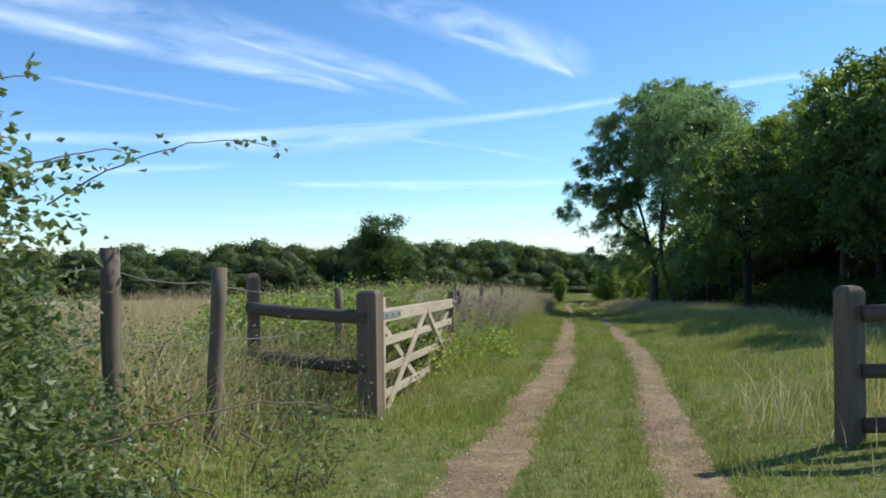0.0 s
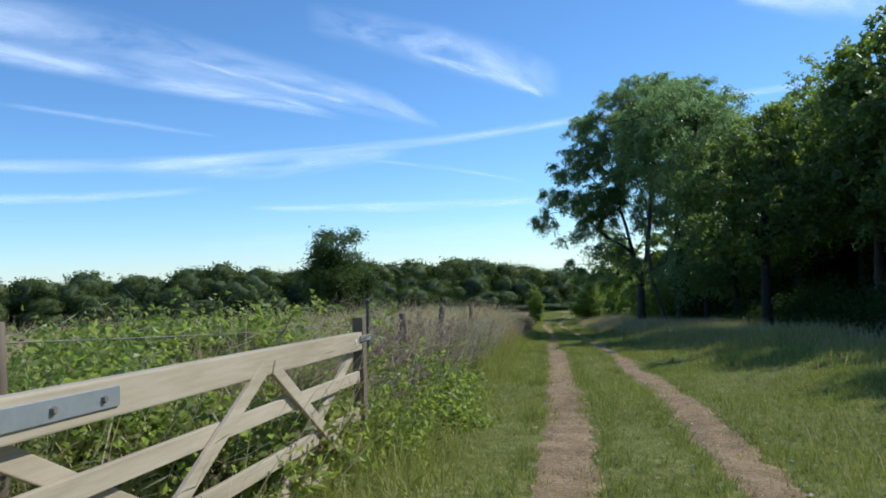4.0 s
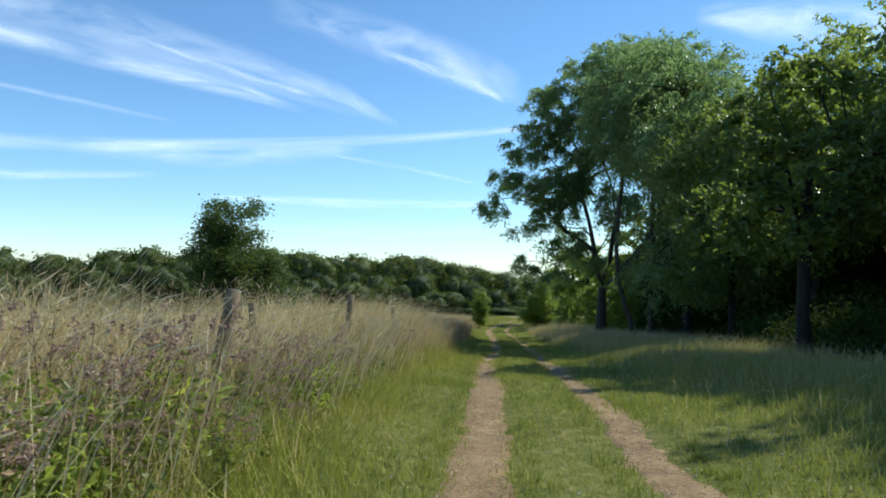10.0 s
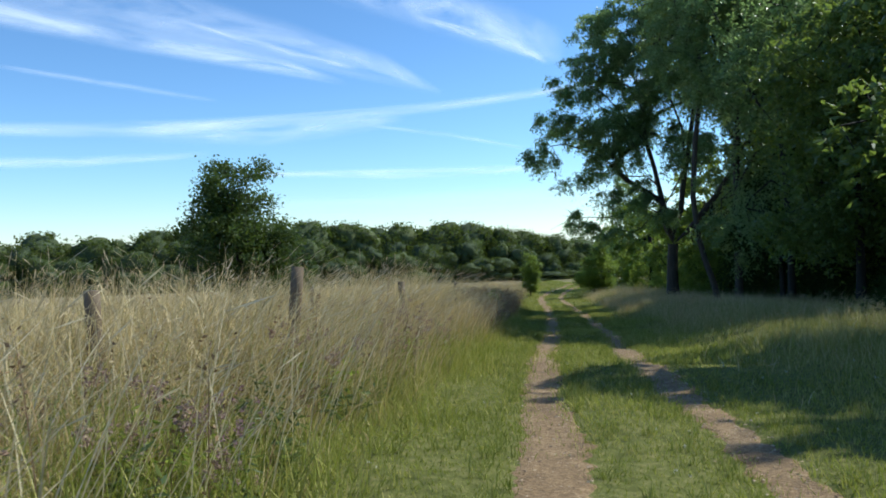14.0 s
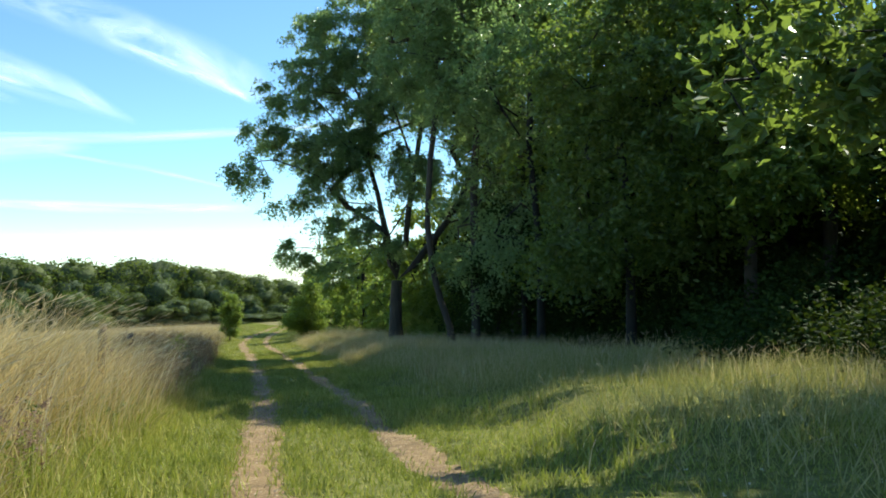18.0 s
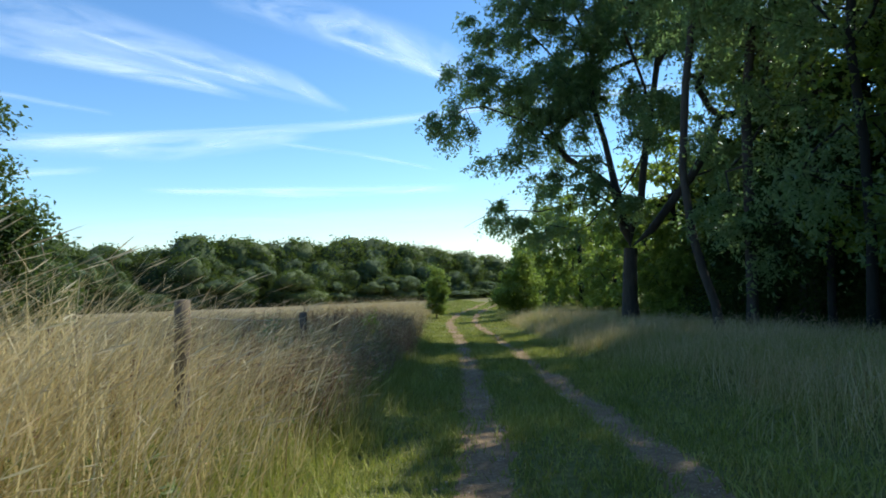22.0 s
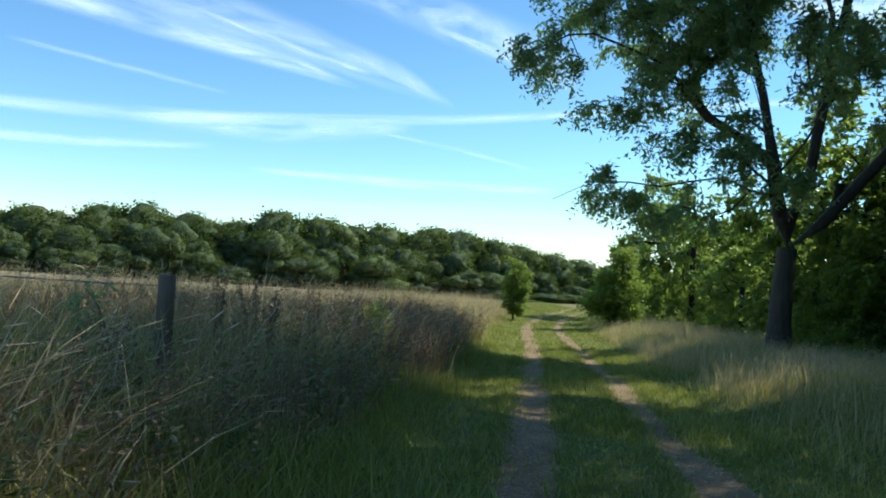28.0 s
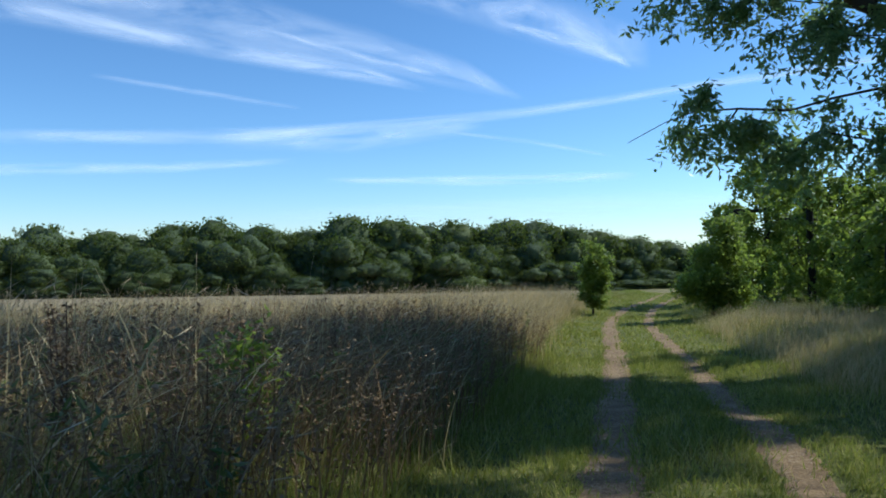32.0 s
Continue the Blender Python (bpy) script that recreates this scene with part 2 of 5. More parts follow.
def ground_material():
    """Green verge by the track, straw field to either side of it, both patchy."""
    m, t, p = nodes_of("meadow_ground")
    fine, mid, broad = tex(t, 9, 6, 0.7), tex(t, 0.9, 4, 0.6), tex(t, 0.07, 3, 0.5)
    green = ramp(t, ((0.25, (0.07, 0.075, 0.02)), (0.5, (0.15, 0.155, 0.042)), (0.75, (0.3, 0.255, 0.11))))
    straw = ramp(t, ((0.25, (0.17, 0.127, 0.07)), (0.5, (0.3, 0.23, 0.13)), (0.75, (0.42, 0.335, 0.205))))
    link(t, fine.outputs["Fac"], green.inputs["Fac"])
    link(t, mid.outputs["Fac"], straw.inputs["Fac"])
    tc = t.nodes.new("ShaderNodeTexCoord")
    sx = t.nodes.new("ShaderNodeSeparateXYZ")
    link(t, tc.outputs["Object"], sx.inputs["Vector"])

    def math_(op, a, b, c=None):
        n = t.nodes.new("ShaderNodeMath")
        n.operation = op
        for sock, v in zip(n.inputs, (a, b, c)):
            if v is None:
                continue
            if hasattr(v, "links"):
                link(t, v, sock)
            else:
                sock.default_value = v
        return n.outputs[0]

    off = math_("SUBTRACT", sx.outputs["X"], math_("MULTIPLY_ADD", sx.outputs["Y"], 0.178, -1.6))
    off = math_("ADD", off, math_("MULTIPLY", mid.outputs["Fac"], 1.5))
    left = math_("SMOOTH_MIN", 1.0, math_("MULTIPLY", off, -0.8), 0.1)
    left = math_("MAXIMUM", left, 0.0)
    far = math_("MINIMUM", 1.0, math_("MAXIMUM", 0.0, math_("MULTIPLY", math_("SUBTRACT", sx.outputs["Y"], 105), 0.04)))
    both = math_("MAXIMUM", left, math_("MULTIPLY", far, broad.outputs["Fac"]))
    link(t, mixed(t, both, green.outputs["Color"], straw.outputs["Color"]), p.inputs["Base Color"])
    p.inputs["Roughness"].default_value = 0.95
    p.inputs["Specular IOR Level"].default_value = 0.1
    bumped(t, p, fine.outputs["Fac"], 0.8, 0.04)
    return m


M_GROUND = ground_material()


def cloud_material(name, density, streak, seed):
    """A thin high sheet of ice cloud: sunlight through it, feathered to nothing at its rim."""
    m, t, p = nodes_of(name)
    tc = t.nodes.new("ShaderNodeTexCoord")
    mp = t.nodes.new("ShaderNodeMapping")
    mp.inputs["Scale"].default_value = streak
    mp.inputs["Location"].default_value = (seed, seed * 0.7, 0)
    n = t.nodes.new("ShaderNodeTexNoise")
    n.inputs["Scale"].default_value, n.inputs["Detail"].default_value, n.inputs["Roughness"].default_value = 1.0, 6, 0.6
    n.inputs["Distortion"].default_value = 0.5
    link(t, tc.outputs["UV"], mp.inputs["Vector"])
    link(t, mp.outputs["Vector"], n.inputs["Vector"])
    sx = t.nodes.new("ShaderNodeSeparateXYZ")
    link(t, tc.outputs["UV"], sx.inputs["Vector"])

    def math_(op, a, b=0.0):
        k = t.nodes.new("ShaderNodeMath")
        k.operation = op
        for sock, v in zip(k.inputs, (a, b)):
            if hasattr(v, "links"):
                link(t, v, sock)
            else:
                sock.default_value = v
        return k.outputs[0]

    u, v = sx.outputs["X"], sx.outputs["Y"]
    rim = math_("MULTIPLY", math_("MULTIPLY", v, math_("SUBTRACT", 1.0, v)), 4.0)
    ends = math_("MINIMUM", 1.0, math_("MULTIPLY", math_("MULTIPLY", u, math_("SUBTRACT", 1.0, u)), 9.0))
    body = math_("MAXIMUM", 0.0, math_("MULTIPLY", math_("SUBTRACT", n.outputs["Fac"], 0.3), 2.2))
    alpha = math_("MINIMUM", 0.9, math_("MULTIPLY", math_("MULTIPLY", math_("POWER", rim, 2.0), ends), math_("MULTIPLY", body, density)))
    tl = t.nodes.new("ShaderNodeBsdfTranslucent")
    tl.inputs["Color"].default_value = (0.96, 0.97, 1, 1)
    tr = t.nodes.new("ShaderNodeBsdfTransparent")
    ms = t.nodes.new("ShaderNodeMixShader")
    link(t, alpha, ms.inputs["Fac"])
    link(t, tr.outputs["BSDF"], ms.inputs[1])
    link(t, tl.outputs["BSDF"], ms.inputs[2])
    link(t, ms.outputs["Shader"], t.nodes["Material Output"].inputs["Surface"])
    return m


# ---- mesh helpers ----
RNG = np.random.default_rng(7)


def mesh_from(name, verts, faces, material, smooth=False):
    """Arrays of vertices and of faces with one count of corners each."""
    me = bpy.data.meshes.new(name)
    verts, faces = np.asarray(verts, np.float32), np.asarray(faces, np.int32)
    n, k = faces.shape
    me.vertices.add(len(verts))
    me.vertices.foreach_set("co", verts.ravel())
    me.loops.add(n * k)
    me.loops.foreach_set("vertex_index", faces.ravel())
    me.polygons.add(n)
    me.polygons.foreach_set("loop_start", np.arange(0, n * k, k, dtype=np.int32))
    me.polygons.foreach_set("use_smooth", np.full(n, smooth))
    me.update(calc_edges=True)
    me.materials.append(material)
    return me


def thing(name, at, label, category, group="", kind=""):
    ob = new(name)
    ob.empty_display_size = 0.2
    ob.matrix_world = Matrix.Translation(at) if not isinstance(at, Matrix) else at
    return tagged(ob, label, category, group, kind)


def child(name, me, parent, label=""):
    ob = new(name, me)
    ob.parent = parent
    return tagged(ob, label)


def part(name, bm, material, parent, label=""):
    me = bpy.data.meshes.new(name)
    bm.to_mesh(me)
    bm.free()
    me.materials.append(material)
    return child(name, me, parent, label)


def box_bm(size, m=None, bevel=0.006, taper=1.0):
    bm = bmesh.new()
    bmesh.ops.create_cube(bm, size=1)
    for v in bm.verts:
        v.co = Vector((v.co.x * size[0] * (taper if v.co.z > 0 else 1), v.co.y * size[1] * (taper if v.co.z > 0 else 1), v.co.z * size[2]))
    if bevel:
        bmesh.ops.bevel(bm, geom=bm.edges[:], offset=bevel, segments=2, affect="EDGES", profile=0.6)
    if m is not None:
        bmesh.ops.transform(bm, matrix=m, verts=bm.verts)
    return bm


def tube(points, radii, sides=6):
    """Vertices and quads of a tapered tube along points."""
    P, R = np.asarray(points, float), np.asarray(radii, float)
    d = np.gradient(P, axis=0)
    d /= np.linalg.norm(d, axis=1)[:, None] + 1e-9
    a = np.cross(d, np.where(np.abs(d[:, 2:3]) > 0.9, [[1.0, 0, 0]], [[0, 0, 1.0]]))
    a /= np.linalg.norm(a, axis=1)[:, None] + 1e-9
    b = np.cross(d, a)
    ang = np.linspace(0, 2 * np.pi, sides, endpoint=False)
    V = P[:, None] + R[:, None, None] * (np.cos(ang)[None, :, None] * a[:, None] + np.sin(ang)[None, :, None] * b[:, None])
    n = len(P)
    i, j = np.meshgrid(np.arange(n - 1), np.arange(sides), indexing="ij")
    k = (j + 1) % sides
    F = np.stack([i * sides + j, i * sides + k, (i + 1) * sides + k, (i + 1) * sides + j], -1).reshape(-1, 4)
    return V.reshape(-1, 3), F


def joined(pieces):
    """One pair of arrays from several (vertices, faces)."""
    vs, fs, n = [], [], 0
    for v, f in pieces:
        vs.append(v)
        fs.append(f + n)
        n += len(v)
    return np.concatenate(vs), np.concatenate(fs)


# ---- the lie of the land ----
TRACK_Y = np.array([-40, 0, 4.7, 13, 18, 23.4, 31.8, 38.2, 43.2, 46.4, 53, 59.5, 66.5, 72.5, 82.5, 94, 104, 120, 150])
TRACK_X = np.array([-4.55, -0.02, 0.84, 2.76, 3.67, 4.67, 6.04, 7.37, 8.31, 8.89, 10.0, 11.06, 12.05, 12.95, 15.25, 18.94, 21.83, 25.52, 31.0])
FALL_Y = np.array([-2500, -200, -40, 0, 10, 20, 32, 38, 45, 66, 80, 95, 140, 190, 300, 2500])
FALL_Z = np.array([30, 12, 2.3, 0.1, -0.53, -1.07, -1.85, -2.4, -2.95, -4.3, -4.92, -5.42, -8.25, -11.2, -14, -46])


def smoothly(x, xs, ys):
    """Cubic Hermite through the nodes."""
    x = np.asarray(x, float)
    i = np.clip(np.searchsorted(xs, x) - 1, 0, len(xs) - 2)
    s = np.diff(ys) / np.diff(xs)
    m = np.r_[s[0], (s[1:] * np.diff(xs)[:-1] + s[:-1] * np.diff(xs)[1:]) / (np.diff(xs)[1:] + np.diff(xs)[:-1]), s[-1]]
    h = xs[i + 1] - xs[i]
    t = np.clip((x - xs[i]) / h, 0, 1)
    return (2 * t**3 - 3 * t**2 + 1) * ys[i] + (t**3 - 2 * t**2 + t) * h * m[i] + (3 * t**2 - 2 * t**3) * ys[i + 1] + (t**3 - t**2) * h * m[i + 1]


def track(y):
    return smoothly(y, TRACK_Y.astype(float), TRACK_X)


def land(x, y):
    x, y = np.asarray(x, float), np.asarray(y, float)
    s = x - track(np.clip(y, -40, 150))
    z = smoothly(y, FALL_Y.astype(float), FALL_Z)
    near = np.exp(-((s / 30) ** 2))
    z = z + near * 0.05 * np.sin(x * 0.9 + 1.3) * np.sin(y * 0.7) + near * 0.03 * np.sin(x * 2.1 + y * 1.3)
    z = z + 0.22 * np.clip((np.abs(s) - 1.6) / 2.0, 0, 1) ** 2 * (3 - 2 * np.clip((np.abs(s) - 1.6) / 2.0, 0, 1))
    z = z - 0.04 * np.exp(-(((np.abs(s) - 0.7) / 0.28) ** 2))
    return z


def on_land(x, y, dz=0.0):
    return Vector((x, y, float(land(x, y)) + dz))


def spaced(lo, hi, far, step, grow=1.3):
    a = list(np.arange(lo, hi + 1e-6, step))
    d, left, right = step, a[0], a[-1]
    while right < far or left > -far:
        d *= grow
        if right < far:
            right += d
            a.append(right)
        if left > -far:
            left -= d
            a.insert(0, left)
    return np.array(a)


def build_ground():
    xs, ys = spaced(-8, 26, 2600, 0.2), spaced(-4, 100, 2600, 0.5)
    X, Y = np.meshgrid(xs, ys)
    V = np.stack([X, Y, land(X, Y)], -1).reshape(-1, 3)
    w = len(xs)
    i, j = np.meshgrid(np.arange(len(ys) - 1), np.arange(w - 1), indexing="ij")
    a = (i * w + j).ravel()
    ob = new("ground", mesh_from("ground", V, np.stack([a, a + 1, a + w + 1, a + w], 1), M_GROUND, True))
    tagged(ob, "dry meadow ground falling gently away along the track", "ground", kind="structure")


def narrowing(y):
    """How wide the ruts are worn along the track."""
    return np.interp(y, [8, 18, 22, 32, 38, 60], [1, 0.95, 0.88, 0.82, 0.9, 0.9])


def build_rut(side, label):
    """One worn wheel rut: a strip of bare stony earth with a ragged edge."""
    ys = np.arange(-3, 118, 0.06)
    c = track(ys) + side * 0.7
    wob = np.array([noise.noise((y * 0.45, side * 9.0, 0)) for y in ys])
    wl = np.array([noise.noise((y * 1.9, side * 5.0, 3)) for y in ys])
    wr = np.array([noise.noise((y * 1.9, side * 5.0, 8)) for y in ys])
    fl = np.array([0.7 * noise.noise((y * 5.3, side * 5.0, 13)) + 0.5 * noise.noise((y * 11.0, side, 4)) for y in ys])
    fr = np.array([0.7 * noise.noise((y * 5.3, side * 5.0, 18)) + 0.5 * noise.noise((y * 11.0, side, 9)) for y in ys])
    half = ((0.34 if side < 0 else 0.29) + 0.07 * wob) * narrowing(ys)
    cols = 7
    u = np.linspace(-1, 1, cols)
    X = c[:, None] + 0.05 * wob[:, None] + u[None] * half[:, None] + np.where(u[None] > 0, (wr + fr)[:, None], (wl + fl)[:, None]) * 0.12 * u[None]
    Y = np.repeat(ys[:, None], cols, 1)
    Z = land(X, Y) + 0.018 - 0.045 * np.abs(u[None]) ** 4 + 0.006 * np.sin(X * 23) * np.sin(Y * 17)
    V = np.stack([X, Y, Z], -1).reshape(-1, 3)
    i, j = np.meshgrid(np.arange(len(ys) - 1), np.arange(cols - 1), indexing="ij")
    a = (i * cols + j).ravel()
    tagged(new("track_rut", mesh_from("track_rut", V, np.stack([a, a + 1, a + cols + 1, a + cols], 1), M_DIRT, True)), label, "track", "ruts of the farm track", "structure")


build_ground()
build_rut(-1, "worn wheel rut of bare stony pinkish earth in the grass")
build_rut(1, "worn wheel rut of bare stony pinkish earth in the grass")


# ---- clouds: contrails drawn out over the sky ----
def contrail(points, width, density, streak, seed, label, high=560.0):
    """A ribbon of thin cloud at one height, from bearings and elevations in degrees, with widths in degrees of elevation."""
    way = []
    high += seed * 2
    n = 40
    b = np.interp(np.linspace(0, 1, n), np.linspace(0, 1, len(points)), [p[0] for p in points])
    e = np.interp(np.linspace(0, 1, n), np.linspace(0, 1, len(points)), [p[1] for p in points])
    w = np.interp(np.linspace(0, 1, n), np.linspace(0, 1, len(width)), width)
    cols = 9
    for k in range(n):
        for c in range(cols):
            el = math.radians(e[k] + w[k] * (c / (cols - 1) - 0.5))
            d = high / math.tan(el)
            way.append((d * math.sin(math.radians(b[k])), d * math.cos(math.radians(b[k])), high))
    i, j = np.meshgrid(np.arange(n - 1), np.arange(cols - 1), indexing="ij")
    a = (i * cols + j).ravel()
    me = mesh_from("cloud", way, np.stack([a, a + 1, a + cols + 1, a + cols], 1), cloud_material("ice_cloud", density, streak, seed))
    uv = me.uv_layers.new(name="UVMap")
    idx = np.empty(len(me.loops), np.int32)
    me.loops.foreach_get("vertex_index", idx)
    uv.data.foreach_set("uv", np.stack([idx // cols / (n - 1), idx % cols / (cols - 1)], 1).astype(np.float32).ravel())
    tagged(new("cloud", me), label, "cloud", "streaks of cloud", "structure")


contrail([(-34, 15.2), (-29.3, 14.9), (-22.6, 14.2), (-15.1, 13.2), (-8.7, 12.2), (-4.2, 11.1)], [2.0, 2.0, 2.0, 1.8, 1.4, 0.5], 0.75, (4, 1.4, 1), 1.0, "thin white streak of old contrail on blue sky")
contrail([(-36, 17.6), (-27.4, 16.8), (-18.9, 15.8), (-8.7, 13.9), (-1.2, 12.0), (2.8, 10.3)], [4.2, 4.6, 4.4, 3.4, 2.4, 0.6], 0.6, (4, 1.7, 1), 4.0, "broad feathered streak of cloud on blue sky")
contrail([(-16, 15.2), (-8.7, 13.3), (-3.4, 12.1)], [0.5, 0.7, 0.5], 0.5, (4, 2, 1), 6.0, "thin bright streak of cloud on blue sky")
contrail([(-7, 18.2), (-1, 17.0), (3.5, 15.8), (8.1, 14.4), (11.9, 12.9)], [2.6, 3.4, 3.8, 4.0, 3.2], 0.6, (3.5, 1.6, 1), 8.0, "broad feathered streak of cloud on blue sky")
contrail([(1, 15.6), (5, 14.4), (8.5, 13.2), (10.6, 12.2)], [0.5, 0.9, 1.1, 0.7], 0.7, (4, 1.6, 1), 10.0, "thin bright streak of cloud on blue sky")
contrail([(-36, 7.2), (-29.4, 7.4), (-19.0, 7.8), (-8.8, 8.5), (3.4, 9.4), (14.9, 10.5), (25.0, 11.1), (33, 11.3)], [1.1, 1.2, 1.3, 1.1, 0.9, 0.8, 0.7, 0.6], 0.6, (7, 1.4, 1), 12.0, "long thin straight contrail crossing blue sky")
contrail([(-20, 7.6), (-10, 7.6), (0, 8.6)], [1.6, 2.2, 1.4], 0.4, (5, 3, 1), 14.0, "faint veil of cloud below the contrail")
contrail([(-36, 5.0), (-29.5, 5.3), (-22.7, 5.5), (-14, 6.1)], [0.9, 1.0, 0.9, 0.6], 0.45, (5, 2, 1), 15.0, "faint low streak of cloud on blue sky", 300.0)
contrail([(-12, 4.7), (-0.9, 4.5), (11, 4.6)], [0.5, 1.0, 0.8], 0.55, (5, 2, 1), 18.0, "faint low streak of cloud on blue sky", 300.0)
contrail([(-27.5, 11.5), (-20.9, 10.8), (-13.4, 9.8)], [0.4, 0.6, 0.4], 0.28, (5, 2, 1), 21.0, "faint thin streak of cloud on blue sky")
contrail([(-2.9, 8.1), (3.4, 7.2), (9.2, 6.0)], [0.3, 0.45, 0.3], 0.3, (5, 2, 1), 25.0, "faint thin streak of cloud on blue sky", 400.0)
contrail([(24, 17.5), (29, 17.0), (33, 16.2), (38, 15.2)], [1.5, 4.0, 4.6, 3], 0.75, (2.6, 2, 1), 30.0, "small bright patch of white cloud on blue sky")
contrail([(-16, 2.1), (-4, 2.3), (12, 2.4), (30, 2.2)], [1.0, 1.9, 2.3, 1.8], 0.2, (4, 2, 1), 34.0, "pale low bank of cloud along the horizon", 40.0)


# ---- trees ----
def leaf_quads(rng, at, length, width, droop=0.3, flat=0.6):
    """A pointed two-triangle leaf at each place, turned at random and drooping."""
    n = len(at)
    d = rng.normal(size=(n, 3))
    d[:, 2] = d[:, 2] * 0.6 - droop
    d /= np.linalg.norm(d, axis=1)[:, None]
    s = np.cross(d, rng.normal(size=(n, 3)) + np.array([0.0, 0.0, 2.0 * flat]))
    s /= np.linalg.norm(s, axis=1)[:, None] + 1e-9
    L = (length * rng.uniform(0.65, 1.3, n))[:, None]
    W = (width * rng.uniform(0.65, 1.3, n))[:, None]
    fold = np.cross(d, s) * W * 0.25
    V = np.stack([at, at + d * L * 0.45 + s * W * 0.5 + fold, at + d * L, at + d * L * 0.45 - s * W * 0.5 + fold], 1).reshape(-1, 3)
    a = np.arange(n) * 4
    return V, np.concatenate([np.stack([a, a + 1, a + 2], 1), np.stack([a, a + 2, a + 3], 1)], 1).reshape(-1, 3)


def in_lobes(rng, lobes, n, shell=0.55):
    """Points spread through ellipsoids (centre, radii), more towards their outside."""
    vol = np.array([r[0] * r[1] * r[2] for _, r in lobes])
    pick = rng.choice(len(lobes), n, p=vol / vol.sum())
    d = rng.normal(size=(n, 3))
    d /= np.linalg.norm(d, axis=1)[:, None]
    rad = (shell + (1 - shell) * rng.random(n)) * rng.uniform(0.85, 1.08, n)
    C, R = np.array([c for c, _ in lobes], float), np.array([r for _, r in lobes], float)
    return C[pick] + d * R[pick] * rad[:, None]


def skeleton_of(rng, roots, ends, sag=0.12, stems=()):
    """Branches that join every end to the nearest part of the growing frame; returns polylines with radii counts."""
    pts, par = [np.array(r, float) for r in roots], list(range(-1, len(roots) - 1))
    bare = max(1, len(roots) - 3)
    for line in stems:
        prev = int(np.argmin([np.linalg.norm(p - np.array(line[0])) for p in pts]))
        for a, b in zip(line, line[1:]):
            for f in (0.5, 1.0):
                pts.append(np.array(a) + (np.array(b) - np.array(a)) * f + rng.normal(size=3) * 0.05)
                par.append(prev)
                prev = len(pts) - 1
    if stems:
        bare = len(roots)
    order = np.argsort(np.linalg.norm(ends - pts[len(roots) - 1], axis=1))
    for k in order:
        e = ends[k]
        P = np.array(pts)
        v = e - P
        dist = np.linalg.norm(v, axis=1)
        heading = P - P[np.maximum(np.array(par), 0)]
        turn = 1 - (v * heading).sum(1) / (dist * np.linalg.norm(heading, axis=1) + 1e-6)
        cost = dist * (1 + 0.55 * turn) + np.clip(-v[:, 2], 0, None) * 0.5 + np.where(np.arange(len(P)) < bare, 50, 0)
        i = int(cost.argmin())
        steps = max(1, int(dist[i] / 0.8))
        prev, a = i, P[i]
        for q in range(1, steps + 1):
            f = q / steps
            p = a + (e - a) * f + np.array([0, 0, -sag * dist[i] * math.sin(f * math.pi)]) + (rng.normal(size=3) * 0.035 * dist[i] / steps**0.5 if q < steps else 0)
            pts.append(p)
            par.append(prev)
            prev = len(pts) - 1
    P, par = np.array(pts), np.array(par)
    count = np.ones(len(P))
    for i in range(len(P) - 1, 0, -1):
        count[par[i]] += count[i]
    return P, par, count


def limbs_mesh(P, par, rad, sides, floor=0.0):
    """A frustum for each step of the frame."""
    keep = np.arange(1, len(P))
    keep = keep[rad[keep] > floor]
    a, b = P[par[keep]], P[keep]
    ra, rb = np.minimum(rad[par[keep]], rad[keep] * 1.35), rad[keep]
    d = b - a
    d /= np.linalg.norm(d, axis=1)[:, None] + 1e-9
    s = np.cross(d, np.where(np.abs(d[:, 2:3]) > 0.8, [[1.0, 0, 0]], [[0, 0, 1.0]]))
    s /= np.linalg.norm(s, axis=1)[:, None] + 1e-9
    u = np.cross(d, s)
    ang = np.linspace(0, 2 * np.pi, sides, endpoint=False)
    ring = np.cos(ang)[None, :, None] * s[:, None] + np.sin(ang)[None, :, None] * u[:, None]
    a, b = a - d * ra[:, None] * 0.25, b + d * rb[:, None] * 0.25
    V = np.concatenate([a[:, None] + ring * ra[:, None, None], b[:, None] + ring * rb[:, None, None]], 1)
    n = len(keep)
    j = np.arange(sides)
    k = (j + 1) % sides
    F = np.stack([j, k, k + sides, j + sides], 1)[None] + (np.arange(n) * sides * 2)[:, None, None]
    return V.reshape(-1, 3), F.reshape(-1, 4)


def sprays(rng, ends, twigs, leaves, reach):
    """Places along twigs that reach out from each end and hang over."""
    start = np.repeat(ends, twigs, 0)
    out = start - ends.mean(0)
    out /= np.linalg.norm(out, axis=1)[:, None] + 1e-9
    d = rng.normal(size=start.shape) + out * 0.8
    d[:, 2] *= 0.6
    d *= (reach * rng.uniform(0.9, 2.2, len(start)) / np.linalg.norm(d, axis=1))[:, None]
    per = max(1, leaves // len(start))
    f = rng.uniform(0.1, 1, (len(start), per, 1))
    P = start[:, None] + d[:, None] * f - np.array([0, 0, reach * 0.9]) * f**2 + rng.normal(size=(len(start), per, 3)) * 0.06
    return P.reshape(-1, 3)


